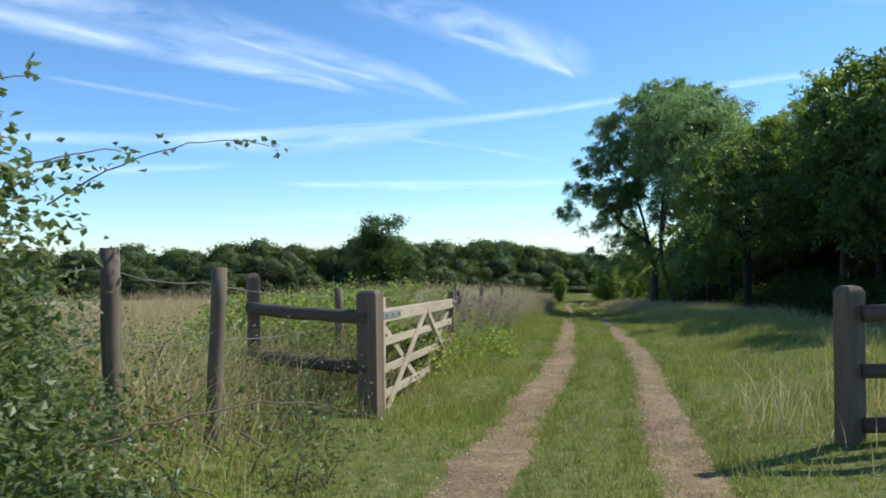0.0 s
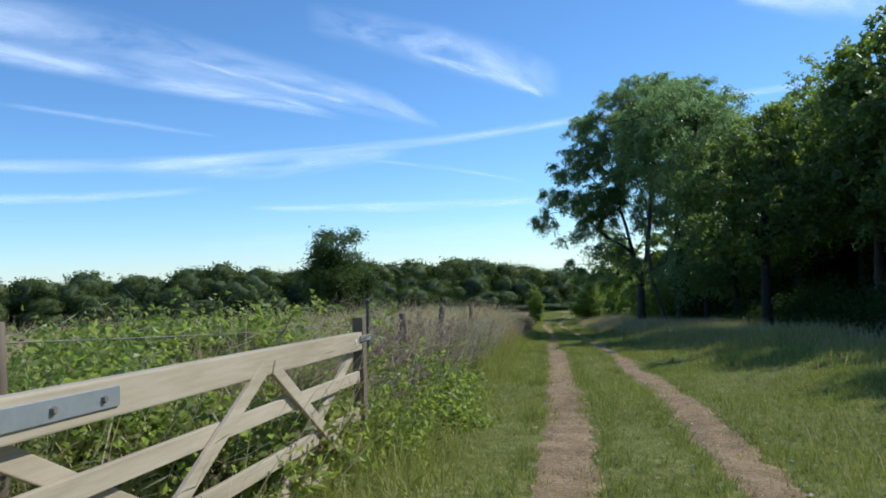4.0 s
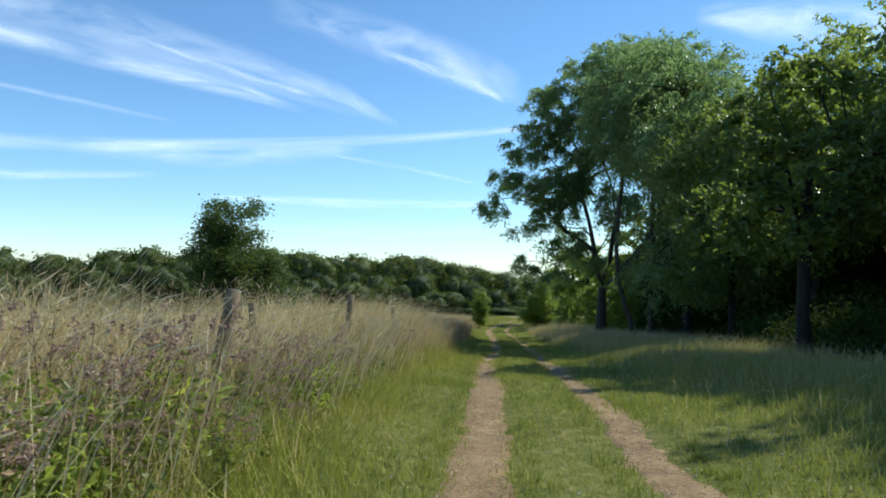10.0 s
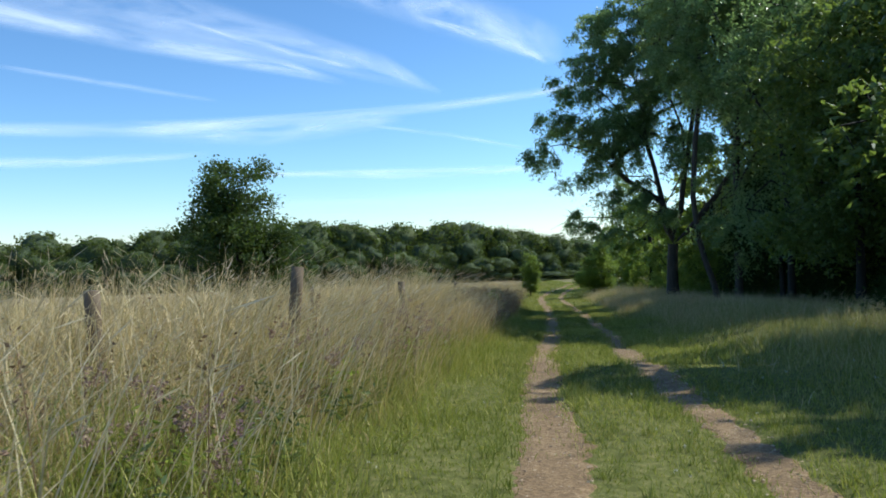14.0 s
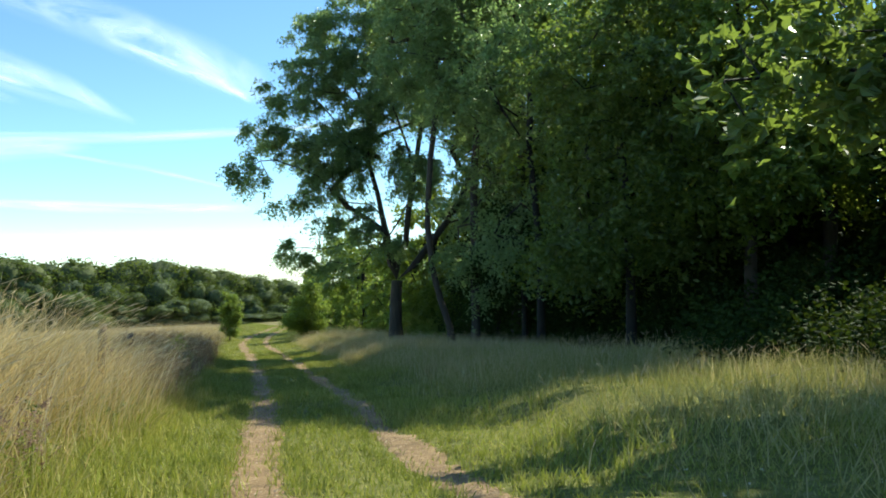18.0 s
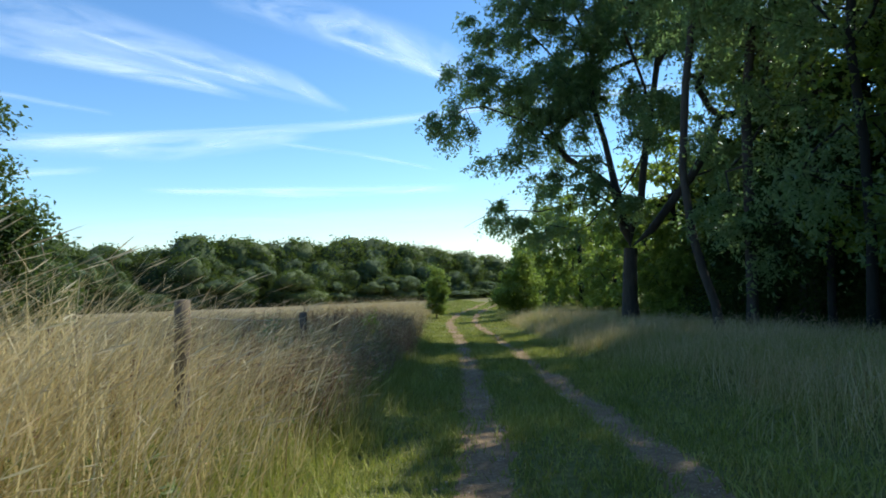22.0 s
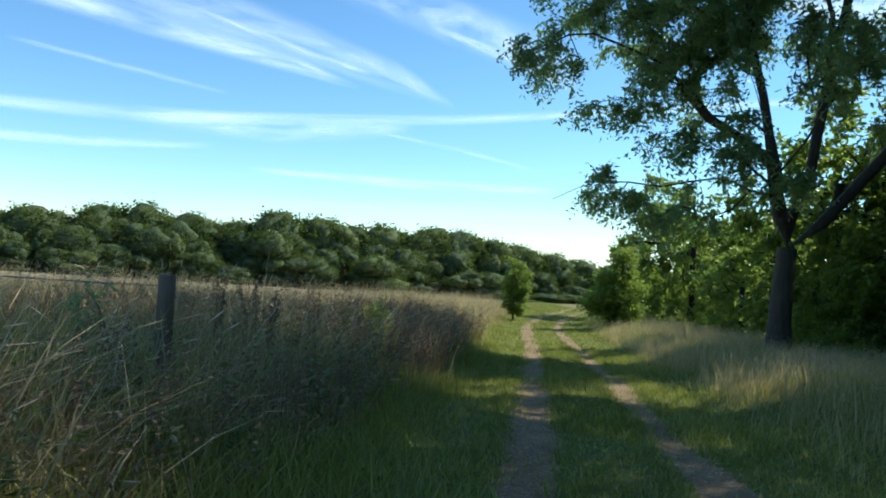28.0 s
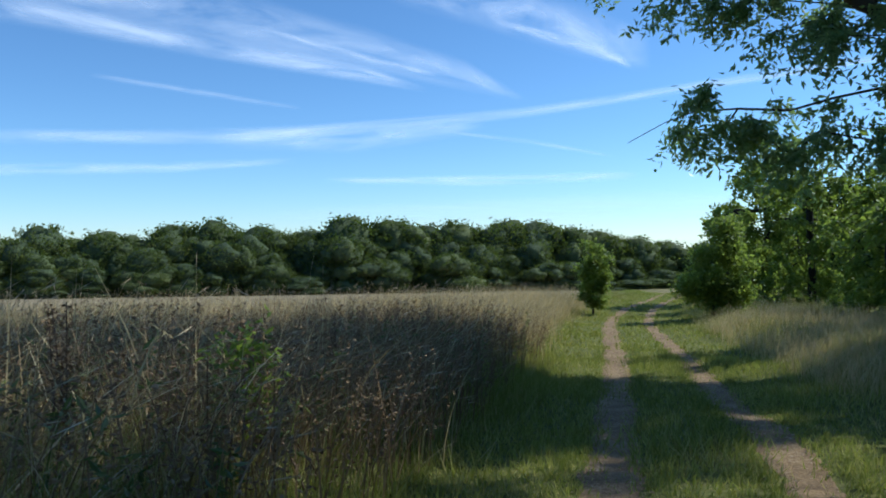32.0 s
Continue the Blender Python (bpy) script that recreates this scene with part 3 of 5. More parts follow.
def tree(name, at, roots, lobes, clumps, leaves, leaf, mat, label, category="tree", seed=1, trunk_r=0.3, group="", sag=0.12, spread=0.45, shell=0.55, sides=6, bark=None, droop=0.3, limbs=0.01, stems=(), twigs=0):
    """A tree: a trunk along roots, limbs to clumps in the lobes, and leaves about each clump."""
    rng = np.random.default_rng(seed)
    ends = in_lobes(rng, lobes, clumps, shell)
    P, par, count = skeleton_of(rng, roots, ends, sag, stems)
    rad = np.maximum(0.007, trunk_r * (count / count[0]) ** 0.56)
    top = thing(name, at, label, category, group)
    nt = len(roots)
    tr = np.array([trunk_r * (1.35 if i == 0 else 1.0) for i in range(nt)])
    tr = np.maximum(tr * np.linspace(1, 0.8, nt), 0.01)
    child("trunk", mesh_from("trunk", *tube(np.array(roots, float), tr, 10), bark or M_BARK, True), top)
    if limbs and len(P) > nt:
        stem = np.arange(len(P))
        for i in range(nt, len(P)):
            stem[i] = i if par[i] < nt else stem[par[i]]
        for root in np.unique(stem[nt:]):
            own = np.where(np.isin(np.arange(len(P)), np.where(stem == root)[0]), rad, 0)
            if own.max() < limbs:
                continue
            child("limb", mesh_from("limb", *limbs_mesh(P, par, own, sides, 0.001), bark or M_BARK, True), top)
    per = max(1, leaves // clumps)
    out = P[nt:]
    thin = out[rad[nt:] < 0.03]
    base = np.concatenate([np.repeat(ends, per, 0), thin[rng.integers(0, max(1, len(thin)), leaves // 4)] if len(thin) else ends[:0]])
    at_ = base + rng.normal(size=base.shape) * np.array([spread, spread, spread * 0.7])
    if twigs:
        at_ = sprays(rng, np.concatenate([ends, thin[rng.integers(0, len(thin), len(ends) // 3)]]), twigs, leaves, spread)
    child("crown", mesh_from("crown", *leaf_quads(rng, at_, *leaf, droop, 0.15 if mat == M_SHADELEAF else 0.6), mat), top)
    return top


# the spreading ash beside the track
tree("ash_tree", on_land(16.5, 58.0), [(0, 0, -0.2), (-0.03, 0, 1.0), (0.0, 0, 2.0), (0.05, 0, 2.9)],
     [((-6.3, 0, 7.6), (1.0, 1.2, 0.75)), ((-5.3, 0.2, 9.2), (1.3, 2.0, 1.0)), ((-4.2, 0, 11.2), (1.7, 2.4, 1.4)), ((-2.6, 0, 13.6), (2.0, 2.8, 1.8)), ((0, 0, 15.3), (2.6, 3.2, 1.9)), ((2.7, 0, 15.6), (2.8, 3.4, 2.0)),
      ((4.9, 0, 13.4), (2.6, 3.2, 2.4)), ((-5.2, 0.3, 5.9), (1.1, 1.6, 0.7)), ((-4.6, 0.4, 4.3), (1.4, 1.8, 0.75)), ((-3.0, 0, 8.6), (1.9, 3.0, 1.3)), ((-1.5, -0.5, 11.2), (2.4, 3.0, 1.8)), ((2.2, 0, 11.6), (2.6, 3.0, 2.0)),
      ((5.0, 0, 9.4), (2.4, 3.0, 2.2)), ((-2.5, -1.0, 5.3), (1.6, 1.7, 0.9)), ((0.2, -2.4, 7.4), (2.0, 1.6, 1.2)), ((3.8, -0.6, 6.3), (1.9, 2.2, 1.0)), ((-6.2, 0.3, 3.75), (0.5, 0.5, 0.2)),
      ((-3.4, 0.4, 6.9), (1.5, 1.8, 0.9)), ((-1.2, 0.8, 9.2), (1.8, 2.2, 1.1)), ((-1.4, 1.2, 6.8), (1.4, 1.6, 0.8)), ((1.4, 0.8, 8.4), (1.6, 2.0, 1.2)), ((-3.0, -0.2, 3.7), (1.3, 1.2, 0.5)), ((-1.0, -1.4, 4.4), (1.2, 1.2, 0.6)), ((0.4, 0, 13.2), (2.4, 3.0, 1.4))],
     1000, 230000, (0.155, 0.064), M_LEAF, "tall spreading ash with open crown and dark forked trunk", seed=3, trunk_r=0.3, spread=0.37, shell=0.4, droop=0.7, twigs=7,
     stems=[[(0, 0, 2.9), (-0.35, 0, 4.2), (-0.6, 0, 5.8), (-1.1, 0.1, 8.0), (-1.6, 0, 11.0), (-1.2, 0, 14.0)], [(0, 0, 2.9), (0.5, 0, 4.6), (0.8, 0.1, 6.9), (1.2, 0, 9.5), (2.4, 0, 13.0)], [(0.05, 0, 2.6), (1.5, -0.2, 4.4), (3.2, -0.3, 6.6), (4.6, 0, 10.0)],
            [(-0.5, 0, 5.0), (-2.0, 0.2, 6.2), (-3.6, 0.1, 7.5), (-5.4, 0, 8.0), (-6.3, 0, 7.8)], [(-0.35, 0, 4.2), (-1.6, 0.3, 4.7), (-3.2, 0.5, 4.4), (-4.8, 0.5, 4.4), (-6.1, 0.3, 3.8)], [(-0.6, 0, 5.8), (-1.6, -1.2, 6.6), (-2.6, -2.0, 8.0)], [(-1.1, 0.1, 8.0), (-2.8, 0.2, 10.0), (-4.3, 0, 11.3)], [(0.8, 0.1, 6.9), (0.2, -1.2, 8.6), (-0.6, -1.5, 10.6)]])

# slender trees at the edge of the wood
tree("ash_tree", on_land(15.55, 49.9), [(0, 0, -0.2), (-0.2, 0, 0.9), (-0.5, 0.05, 1.8), (-0.8, 0, 2.8), (-0.9, 0.2, 4.4), (-0.8, 0.1, 6.6), (-0.5, 0, 9.0)],
     [((0.2, 0, 12.6), (3.0, 3.4, 2.2)), ((0.8, 0.2, 8.6), (2.6, 3.2, 1.5)), ((0.6, -1.0, 5.4), (2.2, 2.0, 1.2)), ((1.4, -0.8, 3.4), (1.8, 1.4, 0.9)), ((-0.8, -0.6, 3.0), (1.0, 0.9, 0.8)), ((-1.6, -0.3, 10.4), (1.6, 2.0, 1.4))],
     260, 38000, (0.155, 0.064), M_LEAF, "slender leaning ash at the wood's edge with pale grey trunk", seed=5, trunk_r=0.12, spread=0.45, droop=0.6, twigs=6)
tree("ash_tree", on_land(16.2, 49.6), [(0, 0, -0.2), (0.02, 0, 1.0), (0.0, 0, 2.2), (0.05, 0.1, 3.8), (0.1, 0.2, 6.0), (0.2, 0, 8.0)],
     [((1.0, 0.5, 12.2), (2.8, 3.0, 2.4)), ((1.4, 0.6, 8.6), (2.4, 2.6, 1.6)), ((0.9, 0, 3.4), (1.9, 1.8, 0.9)), ((0.3, -0.9, 2.5), (1.7, 1.0, 0.9)), ((-0.6, 0, 10.6), (2.0, 2.2, 1.4))],
     220, 32000, (0.155, 0.064), M_LEAF, "slender ash with pale straight trunk at the wood's edge", seed=6, trunk_r=0.15, spread=0.45, droop=0.6, twigs=6)
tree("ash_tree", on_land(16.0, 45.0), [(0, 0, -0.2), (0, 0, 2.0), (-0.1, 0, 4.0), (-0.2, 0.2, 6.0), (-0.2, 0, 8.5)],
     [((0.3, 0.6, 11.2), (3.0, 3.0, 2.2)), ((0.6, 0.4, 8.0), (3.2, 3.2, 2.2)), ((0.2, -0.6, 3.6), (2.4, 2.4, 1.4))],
     240, 30000, (0.16, 0.075), M_LEAF, "tall ash standing at the front of the wood", seed=15, trunk_r=0.11, bark=M_SHADEBARK, spread=0.5, droop=0.6, twigs=6)
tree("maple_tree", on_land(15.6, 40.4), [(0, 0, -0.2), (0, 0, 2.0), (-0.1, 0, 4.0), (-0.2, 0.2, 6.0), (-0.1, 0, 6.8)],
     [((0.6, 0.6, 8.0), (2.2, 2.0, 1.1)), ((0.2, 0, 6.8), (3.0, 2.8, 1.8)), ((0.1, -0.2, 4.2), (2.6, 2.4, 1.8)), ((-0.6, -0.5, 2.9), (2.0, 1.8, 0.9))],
     230, 30000, (0.15, 0.1), M_WOODLEAF, "leafy green maple standing at the front of the wood", seed=16, trunk_r=0.11, bark=M_SHADEBARK, spread=0.45, droop=0.6, twigs=6)
tree("maple_tree", on_land(16.7, 31.3), [(0, 0, -0.2), (0, 0, 2.0), (0.1, 0, 4.0), (0.1, 0.1, 6.5)],
     [((0.1, 0, 8.6), (1.6, 1.5, 1.5)), ((-0.3, 0, 6.6), (2.0, 1.7, 1.5)), ((0.4, 0.1, 4.8), (1.9, 1.6, 1.2))],
     130, 16000, (0.15, 0.1), M_BRIGHTLEAF, "upright yellow-green maple standing out from the wood", seed=14, trunk_r=0.16, spread=0.4, droop=0.6, twigs=6)
tree("maple_tree", on_land(21.0, 39.4), [(0, 0, -0.2), (0, 0, 2.0), (0.1, 0, 4.0), (0.2, 0.1, 6.8)],
     [((0.1, 0, 9.4), (2.0, 1.9, 1.5)), ((0, 0, 7.2), (2.6, 2.3, 1.6)), ((-0.4, 0, 5.0), (2.9, 2.4, 1.4))],
     190, 22000, (0.15, 0.1), M_BRIGHTLEAF, "broad yellow-green maple catching the sun at the wood's edge", seed=17, trunk_r=0.18, spread=0.45, droop=0.6, twigs=6)
tree("maple_tree", on_land(17.8, 38.9), [(0, 0, -0.2), (0, 0, 2.0), (0.1, 0, 4.0), (0.1, 0.1, 6.8)],
     [((0.2, 0.2, 9.4), (1.9, 1.8, 1.3)), ((0, 0.1, 7.3), (2.3, 2.1, 1.5)), ((0, 0, 5.4), (2.4, 2.2, 1.5)), ((-0.3, 0, 4.1), (2.5, 2.2, 1.2))],
     190, 23000, (0.15, 0.1), M_BRIGHTLEAF, "upright yellow-green maple at the front of the wood", seed=18, trunk_r=0.15, spread=0.45, droop=0.6, twigs=6)
tree("maple_tree", on_land(23.0, 44.8), [(0, 0, -0.2), (0, 0, 2.5), (0.1, 0, 5.0), (0.1, 0.1, 8.0)],
     [((0.3, 0, 12.0), (2.6, 2.6, 2.1)), ((-0.6, 0, 9.4), (3.4, 3.2, 2.2)), ((0.8, 0.4, 7.0), (3.2, 3.0, 2.0))],
     200, 22000, (0.16, 0.11), M_BRIGHTLEAF, "tall yellow-green maple rising above the wood's edge", seed=19, trunk_r=0.22, spread=0.45, droop=0.6, twigs=6)
tree("oak_tree", on_land(18.4, 50.2), [(0, 0, -0.2), (0, 0, 2.0), (0.1, 0, 4.0), (0.2, 0.2, 6.0), (0, 0, 9)],
     [((-1.4, 0.3, 12.2), (4.4, 4.2, 2.8)), ((1.2, 0, 8.4), (4.2, 4.4, 3.2))],
     155, 9000, (0.17, 0.09), M_WOODLEAF, "tall domed oak rising above the wood's edge", seed=7, trunk_r=0.34, spread=0.5, twigs=5)
tree("field_maple", on_land(20.0, 46.0), [(0, 0, -0.2), (0, 0, 2.0), (0.1, 0, 4.0), (0.2, 0.2, 6.5)],
     [((0, 0, 8.4), (3.4, 3.4, 2.6)), ((-1.2, -1, 6), (3.4, 3.4, 2.4)), ((1.5, 0.5, 5), (3.2, 3.2, 2.8)), ((-1.8, -1.2, 3.2), (2.6, 2.6, 2.0))],
     230, 26000, (0.18, 0.13), M_BRIGHTLEAF, "bright yellow-green maple at the front of the wood", seed=12, trunk_r=0.24, spread=0.5)
tree("hawthorn_tree", on_land(-3.7, 52.0), [(0, 0, -0.2), (0.1, 0, 1.0), (0, 0, 2.4), (0, 0, 4)],
     [((-0.1, 0, 5.3), (1.5, 1.5, 1.4)), ((0.1, 0, 3.0), (2.2, 2.2, 1.8)), ((1.4, -0.3, 1.7), (1.8, 1.5, 1.3)), ((-1.0, 0, 3.9), (1.3, 1.2, 1.4)), ((1.6, 0, 3.3), (0.9, 0.9, 0.6)), ((0.7, 0, 6.2), (0.5, 0.6, 0.6)), ((-0.8, 0.2, 6.0), (0.4, 0.5, 0.5))],
     210, 26000, (0.15, 0.09), M_HAWLEAF, "lone rounded hawthorn standing in the dry field", seed=8, trunk_r=0.16, spread=0.28, droop=0.1)
tree("hawthorn_shrub", on_land(16.1, 73.0), [(0, 0, -0.1), (0, 0, 0.4), (0.1, 0, 1.0)],
     [((0.25, 0, 2.4), (0.6, 0.6, 0.6)), ((-0.45, 0, 1.4), (0.75, 0.7, 0.5)), ((0.5, 0.1, 0.9), (1.0, 0.8, 0.6)), ((0.5, 0, 3.2), (0.3, 0.3, 0.45)), ((1.05, 0, 1.8), (0.5, 0.5, 0.35)), ((-0.6, 0, 2.3), (0.3, 0.35, 0.4)), ((-0.9, 0.1, 0.7), (0.5, 0.5, 0.4)), ((0.9, 0, 2.7), (0.25, 0.25, 0.3))],
     110, 13000, (0.13, 0.08), M_BRIGHTLEAF, "leafy hawthorn shrub standing beside the track", "shrub", 9, 0.07, spread=0.2)
tree("hawthorn_shrub", on_land(12.4, 78.0), [(0, 0, -0.1), (0, 0, 0.7), (0, 0, 1.5)],
     [((0, 0, 2.5), (0.5, 0.45, 0.5)), ((0.2, 0, 1.7), (0.55, 0.5, 0.45)), ((-0.15, 0, 3.15), (0.2, 0.22, 0.3)), ((-0.4, 0, 1.9), (0.3, 0.3, 0.35)), ((0.55, 0.1, 2.3), (0.25, 0.3, 0.3)), ((0.1, 0, 0.9), (0.6, 0.5, 0.6))],
     50, 5600, (0.12, 0.08), M_BRIGHTLEAF, "small bright green shrub at the field edge", "shrub", 10, 0.04, spread=0.14)


def woodland():
    """The dark wood along the right of the track: a few grown trees, repeated with other turns and sizes; shade is
    painted into the dark kinds' leaves.
    """
    kinds = []
    for k in range(7):
        fine = k < 4 or k == 6
        lob = [((0, 0, 6.6), (2.9, 2.9, 2.6)), ((0.8, 0.5, 4.9), (3.0, 3.0, 1.8)), ((-0.9, -0.6, 5.4), (2.7, 2.7, 1.8))]
        if not fine:
            lob += [((0.4, 0.3, 3.2), (3.0, 3.0, 2.0)), ((-0.4, 0.3, 1.5), (2.8, 2.8, 1.5))]
        if k == 6:
            lob = [((0.3, 0, 7.2), (1.7, 1.7, 1.4)), ((-1.4, 0.6, 6.0), (1.6, 1.6, 1.1)), ((1.5, -0.7, 5.6), (1.8, 1.7, 1.2)), ((-2.2, -0.9, 4.3), (1.7, 1.6, 1.0)), ((0.2, 1.8, 4.6), (1.8, 1.6, 1.2)), ((2.3, 0.9, 3.8), (1.6, 1.6, 1.1)), ((0.1, -2.2, 3.7), (1.8, 1.5, 1.1)),
                   ((-1.7, 1.5, 2.6), (1.9, 1.8, 1.1)), ((1.4, -1.4, 2.0), (2.0, 1.9, 1.2)), ((-0.8, -1.4, 1.3), (2.1, 2.0, 1.1)), ((1.8, 1.4, 1.4), (1.8, 1.8, 1.1))]
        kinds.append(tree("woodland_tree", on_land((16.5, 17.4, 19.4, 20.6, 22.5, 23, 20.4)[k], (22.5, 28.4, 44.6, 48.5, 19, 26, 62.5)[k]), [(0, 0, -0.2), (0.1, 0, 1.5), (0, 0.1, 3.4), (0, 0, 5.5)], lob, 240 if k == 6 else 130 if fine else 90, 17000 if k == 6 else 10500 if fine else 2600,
                          (0.22, 0.15) if fine else (0.4, 0.29), (M_WOODLEAF, M_WOODLEAF, M_SHADELEAF, M_SHADELEAF, M_SHADELEAF, M_SHADELEAF, M_BRIGHTLEAF)[k], "bushy leafy tree in sun at the wood's edge" if k == 6 else "dense leafy tree of the wood, near-black where shade is painted in", seed=20 + k, trunk_r=0.2,
                          group="trees of the wood", spread=0.36 if k == 6 else 0.4, twigs=5 if fine else 0, droop=0.5, sides=4, limbs=0.05 if fine else 9, bark=M_SHADEBARK))
    rng = np.random.default_rng(4)
    front = [(15.8, 16.3, 0.9), (22.5, 66, 0.62), (20.6, 69.5, 0.55), (22.0, 79, 0.85), (22.6, 86, 0.95), (14.6, 19.4, 0.66), (17.6, 19.6, 0.98), (18.2, 51.6, 0.42), (16.6, 12.5, 0.8), (12.6, 30.9, 0.74), (18.9, 54.5, 0.45), (16.9, 47.4, 0.5), (17.8, 25.2, 0.98),
             (17.8, 14.0, 0.98), (20.0, 58.5, 0.6), (19.0, 60.2, 0.45), (19.2, 22.4, 1.05), (19.6, 17.0, 1.05), (15.4, 25.4, 0.62), (20.2, 28.6, 1.0), (19.5, 11.0, 0.9), (17.2, 29.4, 1.04), (17.0, 26.8, 1.08), (17.0, 23.8, 1.08), (17.2, 20.8, 1.08), (17.2, 17.6, 1.08), (17.4, 14.6, 1.06), (21.0, 16.6, 1.15)]
    # The nine computed trees are an unseen row added to block sky light
    back = [(20.6, 31.0, 0.5), (21, 36.5, 0.5), (21.8, 24.0, 0.7), (22, 29, 0.75), (20.8, 20, 0.6), (22.5, 14.5, 0.8), (23.5, 38.5, 0.7), (22.6, 42.5, 0.7), (22.5, 33, 1.1), (21.5, 41, 0.6), (22.5, 47, 1.1), (21, 54, 0.9), (23, 59, 0.95), (27.5, 87, 0.7), (30, 95, 0.75), (33, 104, 0.8), (26, 64, 0.95), (27.5, 72, 0.95), (30, 82, 0.9),
            (26.5, 14, 1), (27, 22, 1.1), (27, 30, 1.1), (26.5, 38, 1.1), (27, 52, 1.1), (37, 116, 0.8), (43, 130, 0.9), (51, 146, 1), (36, 100, 1), (62, 165, 1.1), (74, 188, 1.1),
            (19.8, 47.8, 0.6), (22, 51, 0.6), (24.5, 55.5, 0.7), (20, 43.8, 0.7), (25, 48.5, 0.7), (29, 59, 0.8), (31, 50, 0.9), (32, 62, 0.9), (24, 43.5, 0.8)] + [(31.5 + 1.5 * (k % 2), 9 + 6.2 * k, 1.1 + 0.12 * (k % 3)) for k in range(9)]
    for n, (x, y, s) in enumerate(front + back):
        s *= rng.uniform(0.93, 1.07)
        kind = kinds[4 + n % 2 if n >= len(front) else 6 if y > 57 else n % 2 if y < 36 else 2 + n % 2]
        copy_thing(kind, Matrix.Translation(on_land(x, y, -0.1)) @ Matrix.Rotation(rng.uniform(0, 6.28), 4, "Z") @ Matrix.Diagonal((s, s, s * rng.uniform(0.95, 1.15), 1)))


woodland()


def shaded_by_tree(m):
    """Each tree of the far wood a little lighter, darker or yellower than the next."""
    t, p = m.node_tree, m.node_tree.nodes["Principled BSDF"]
    src = p.inputs["Base Color"].links[0].from_socket
    info = t.nodes.new("ShaderNodeObjectInfo")
    r = ramp(t, ((0.0, (0.72, 0.78, 0.8)), (0.5, (1.0, 1.0, 0.95)), (1.0, (1.4, 1.25, 0.95))))
    link(t, info.outputs["Random"], r.inputs["Fac"])
    link(t, mixed(t, 1.0, src, r.outputs["Color"], "MULTIPLY"), p.inputs["Base Color"])
    return m


shaded_by_tree(M_FARLEAF)
M_FARMASS = surface("distant_foliage", ((0.28, (0.038, 0.054, 0.021)), (0.5, (0.065, 0.086, 0.031)), (0.72, (0.1, 0.12, 0.042))), 1.1, 0.9, (1, 1, 1), 0.8, 0.35, 0.5)
shaded_by_tree(M_FARMASS)


def leafy_mass(rng, lobes):
    """The inner mass of a far crown: billows on billows over each lobe."""
    pieces = []
    for c, r in lobes:
        bm = bmesh.new()
        bmesh.ops.create_icosphere(bm, subdivisions=3, radius=1)
        V = np.array([v.co for v in bm.verts])
        F = np.array([[v.index for v in f.verts] for f in bm.faces])
        bm.free()
        o = rng.uniform(0, 50, 3)
        k = np.array([0.84 + 0.26 * noise.noise(Vector(p * 1.9 + o)) + 0.16 * noise.noise(Vector(p * 4.5 + o)) + 0.12 * noise.noise(Vector(p * 9.0 + o)) for p in V])
        pieces.append((V * k[:, None] * np.array(r) + np.array(c), F))
    return mesh_from("crown", *joined(pieces), M_FARMASS, True)


# tops of the crowns that stand up along the skyline of the far wood: place across, height of the top
CREST = [(-116, 1.5), (-105, 2.4), (-95, 1.4), (-85, 2.1), (-76, 1.7), (-67, 2.8), (-58, 1.6), (-49, 2.7), (-40.5, 3.4), (-33, 2.1), (-26, 1.5), (-18.7, 3.8), (-9.5, 3.2), (-3, 2.0), (2.5, 2.9), (7.6, 1.8), (12.5, 2.9), (18.5, 2.4),
         (25, 1.2), (31, 0.3), (38, -0.8), (45, -1.8), (53, -2.3), (62, -2.6), (72, -2.4), (83, -2.8), (95, -2.6), (108, -3.0)]


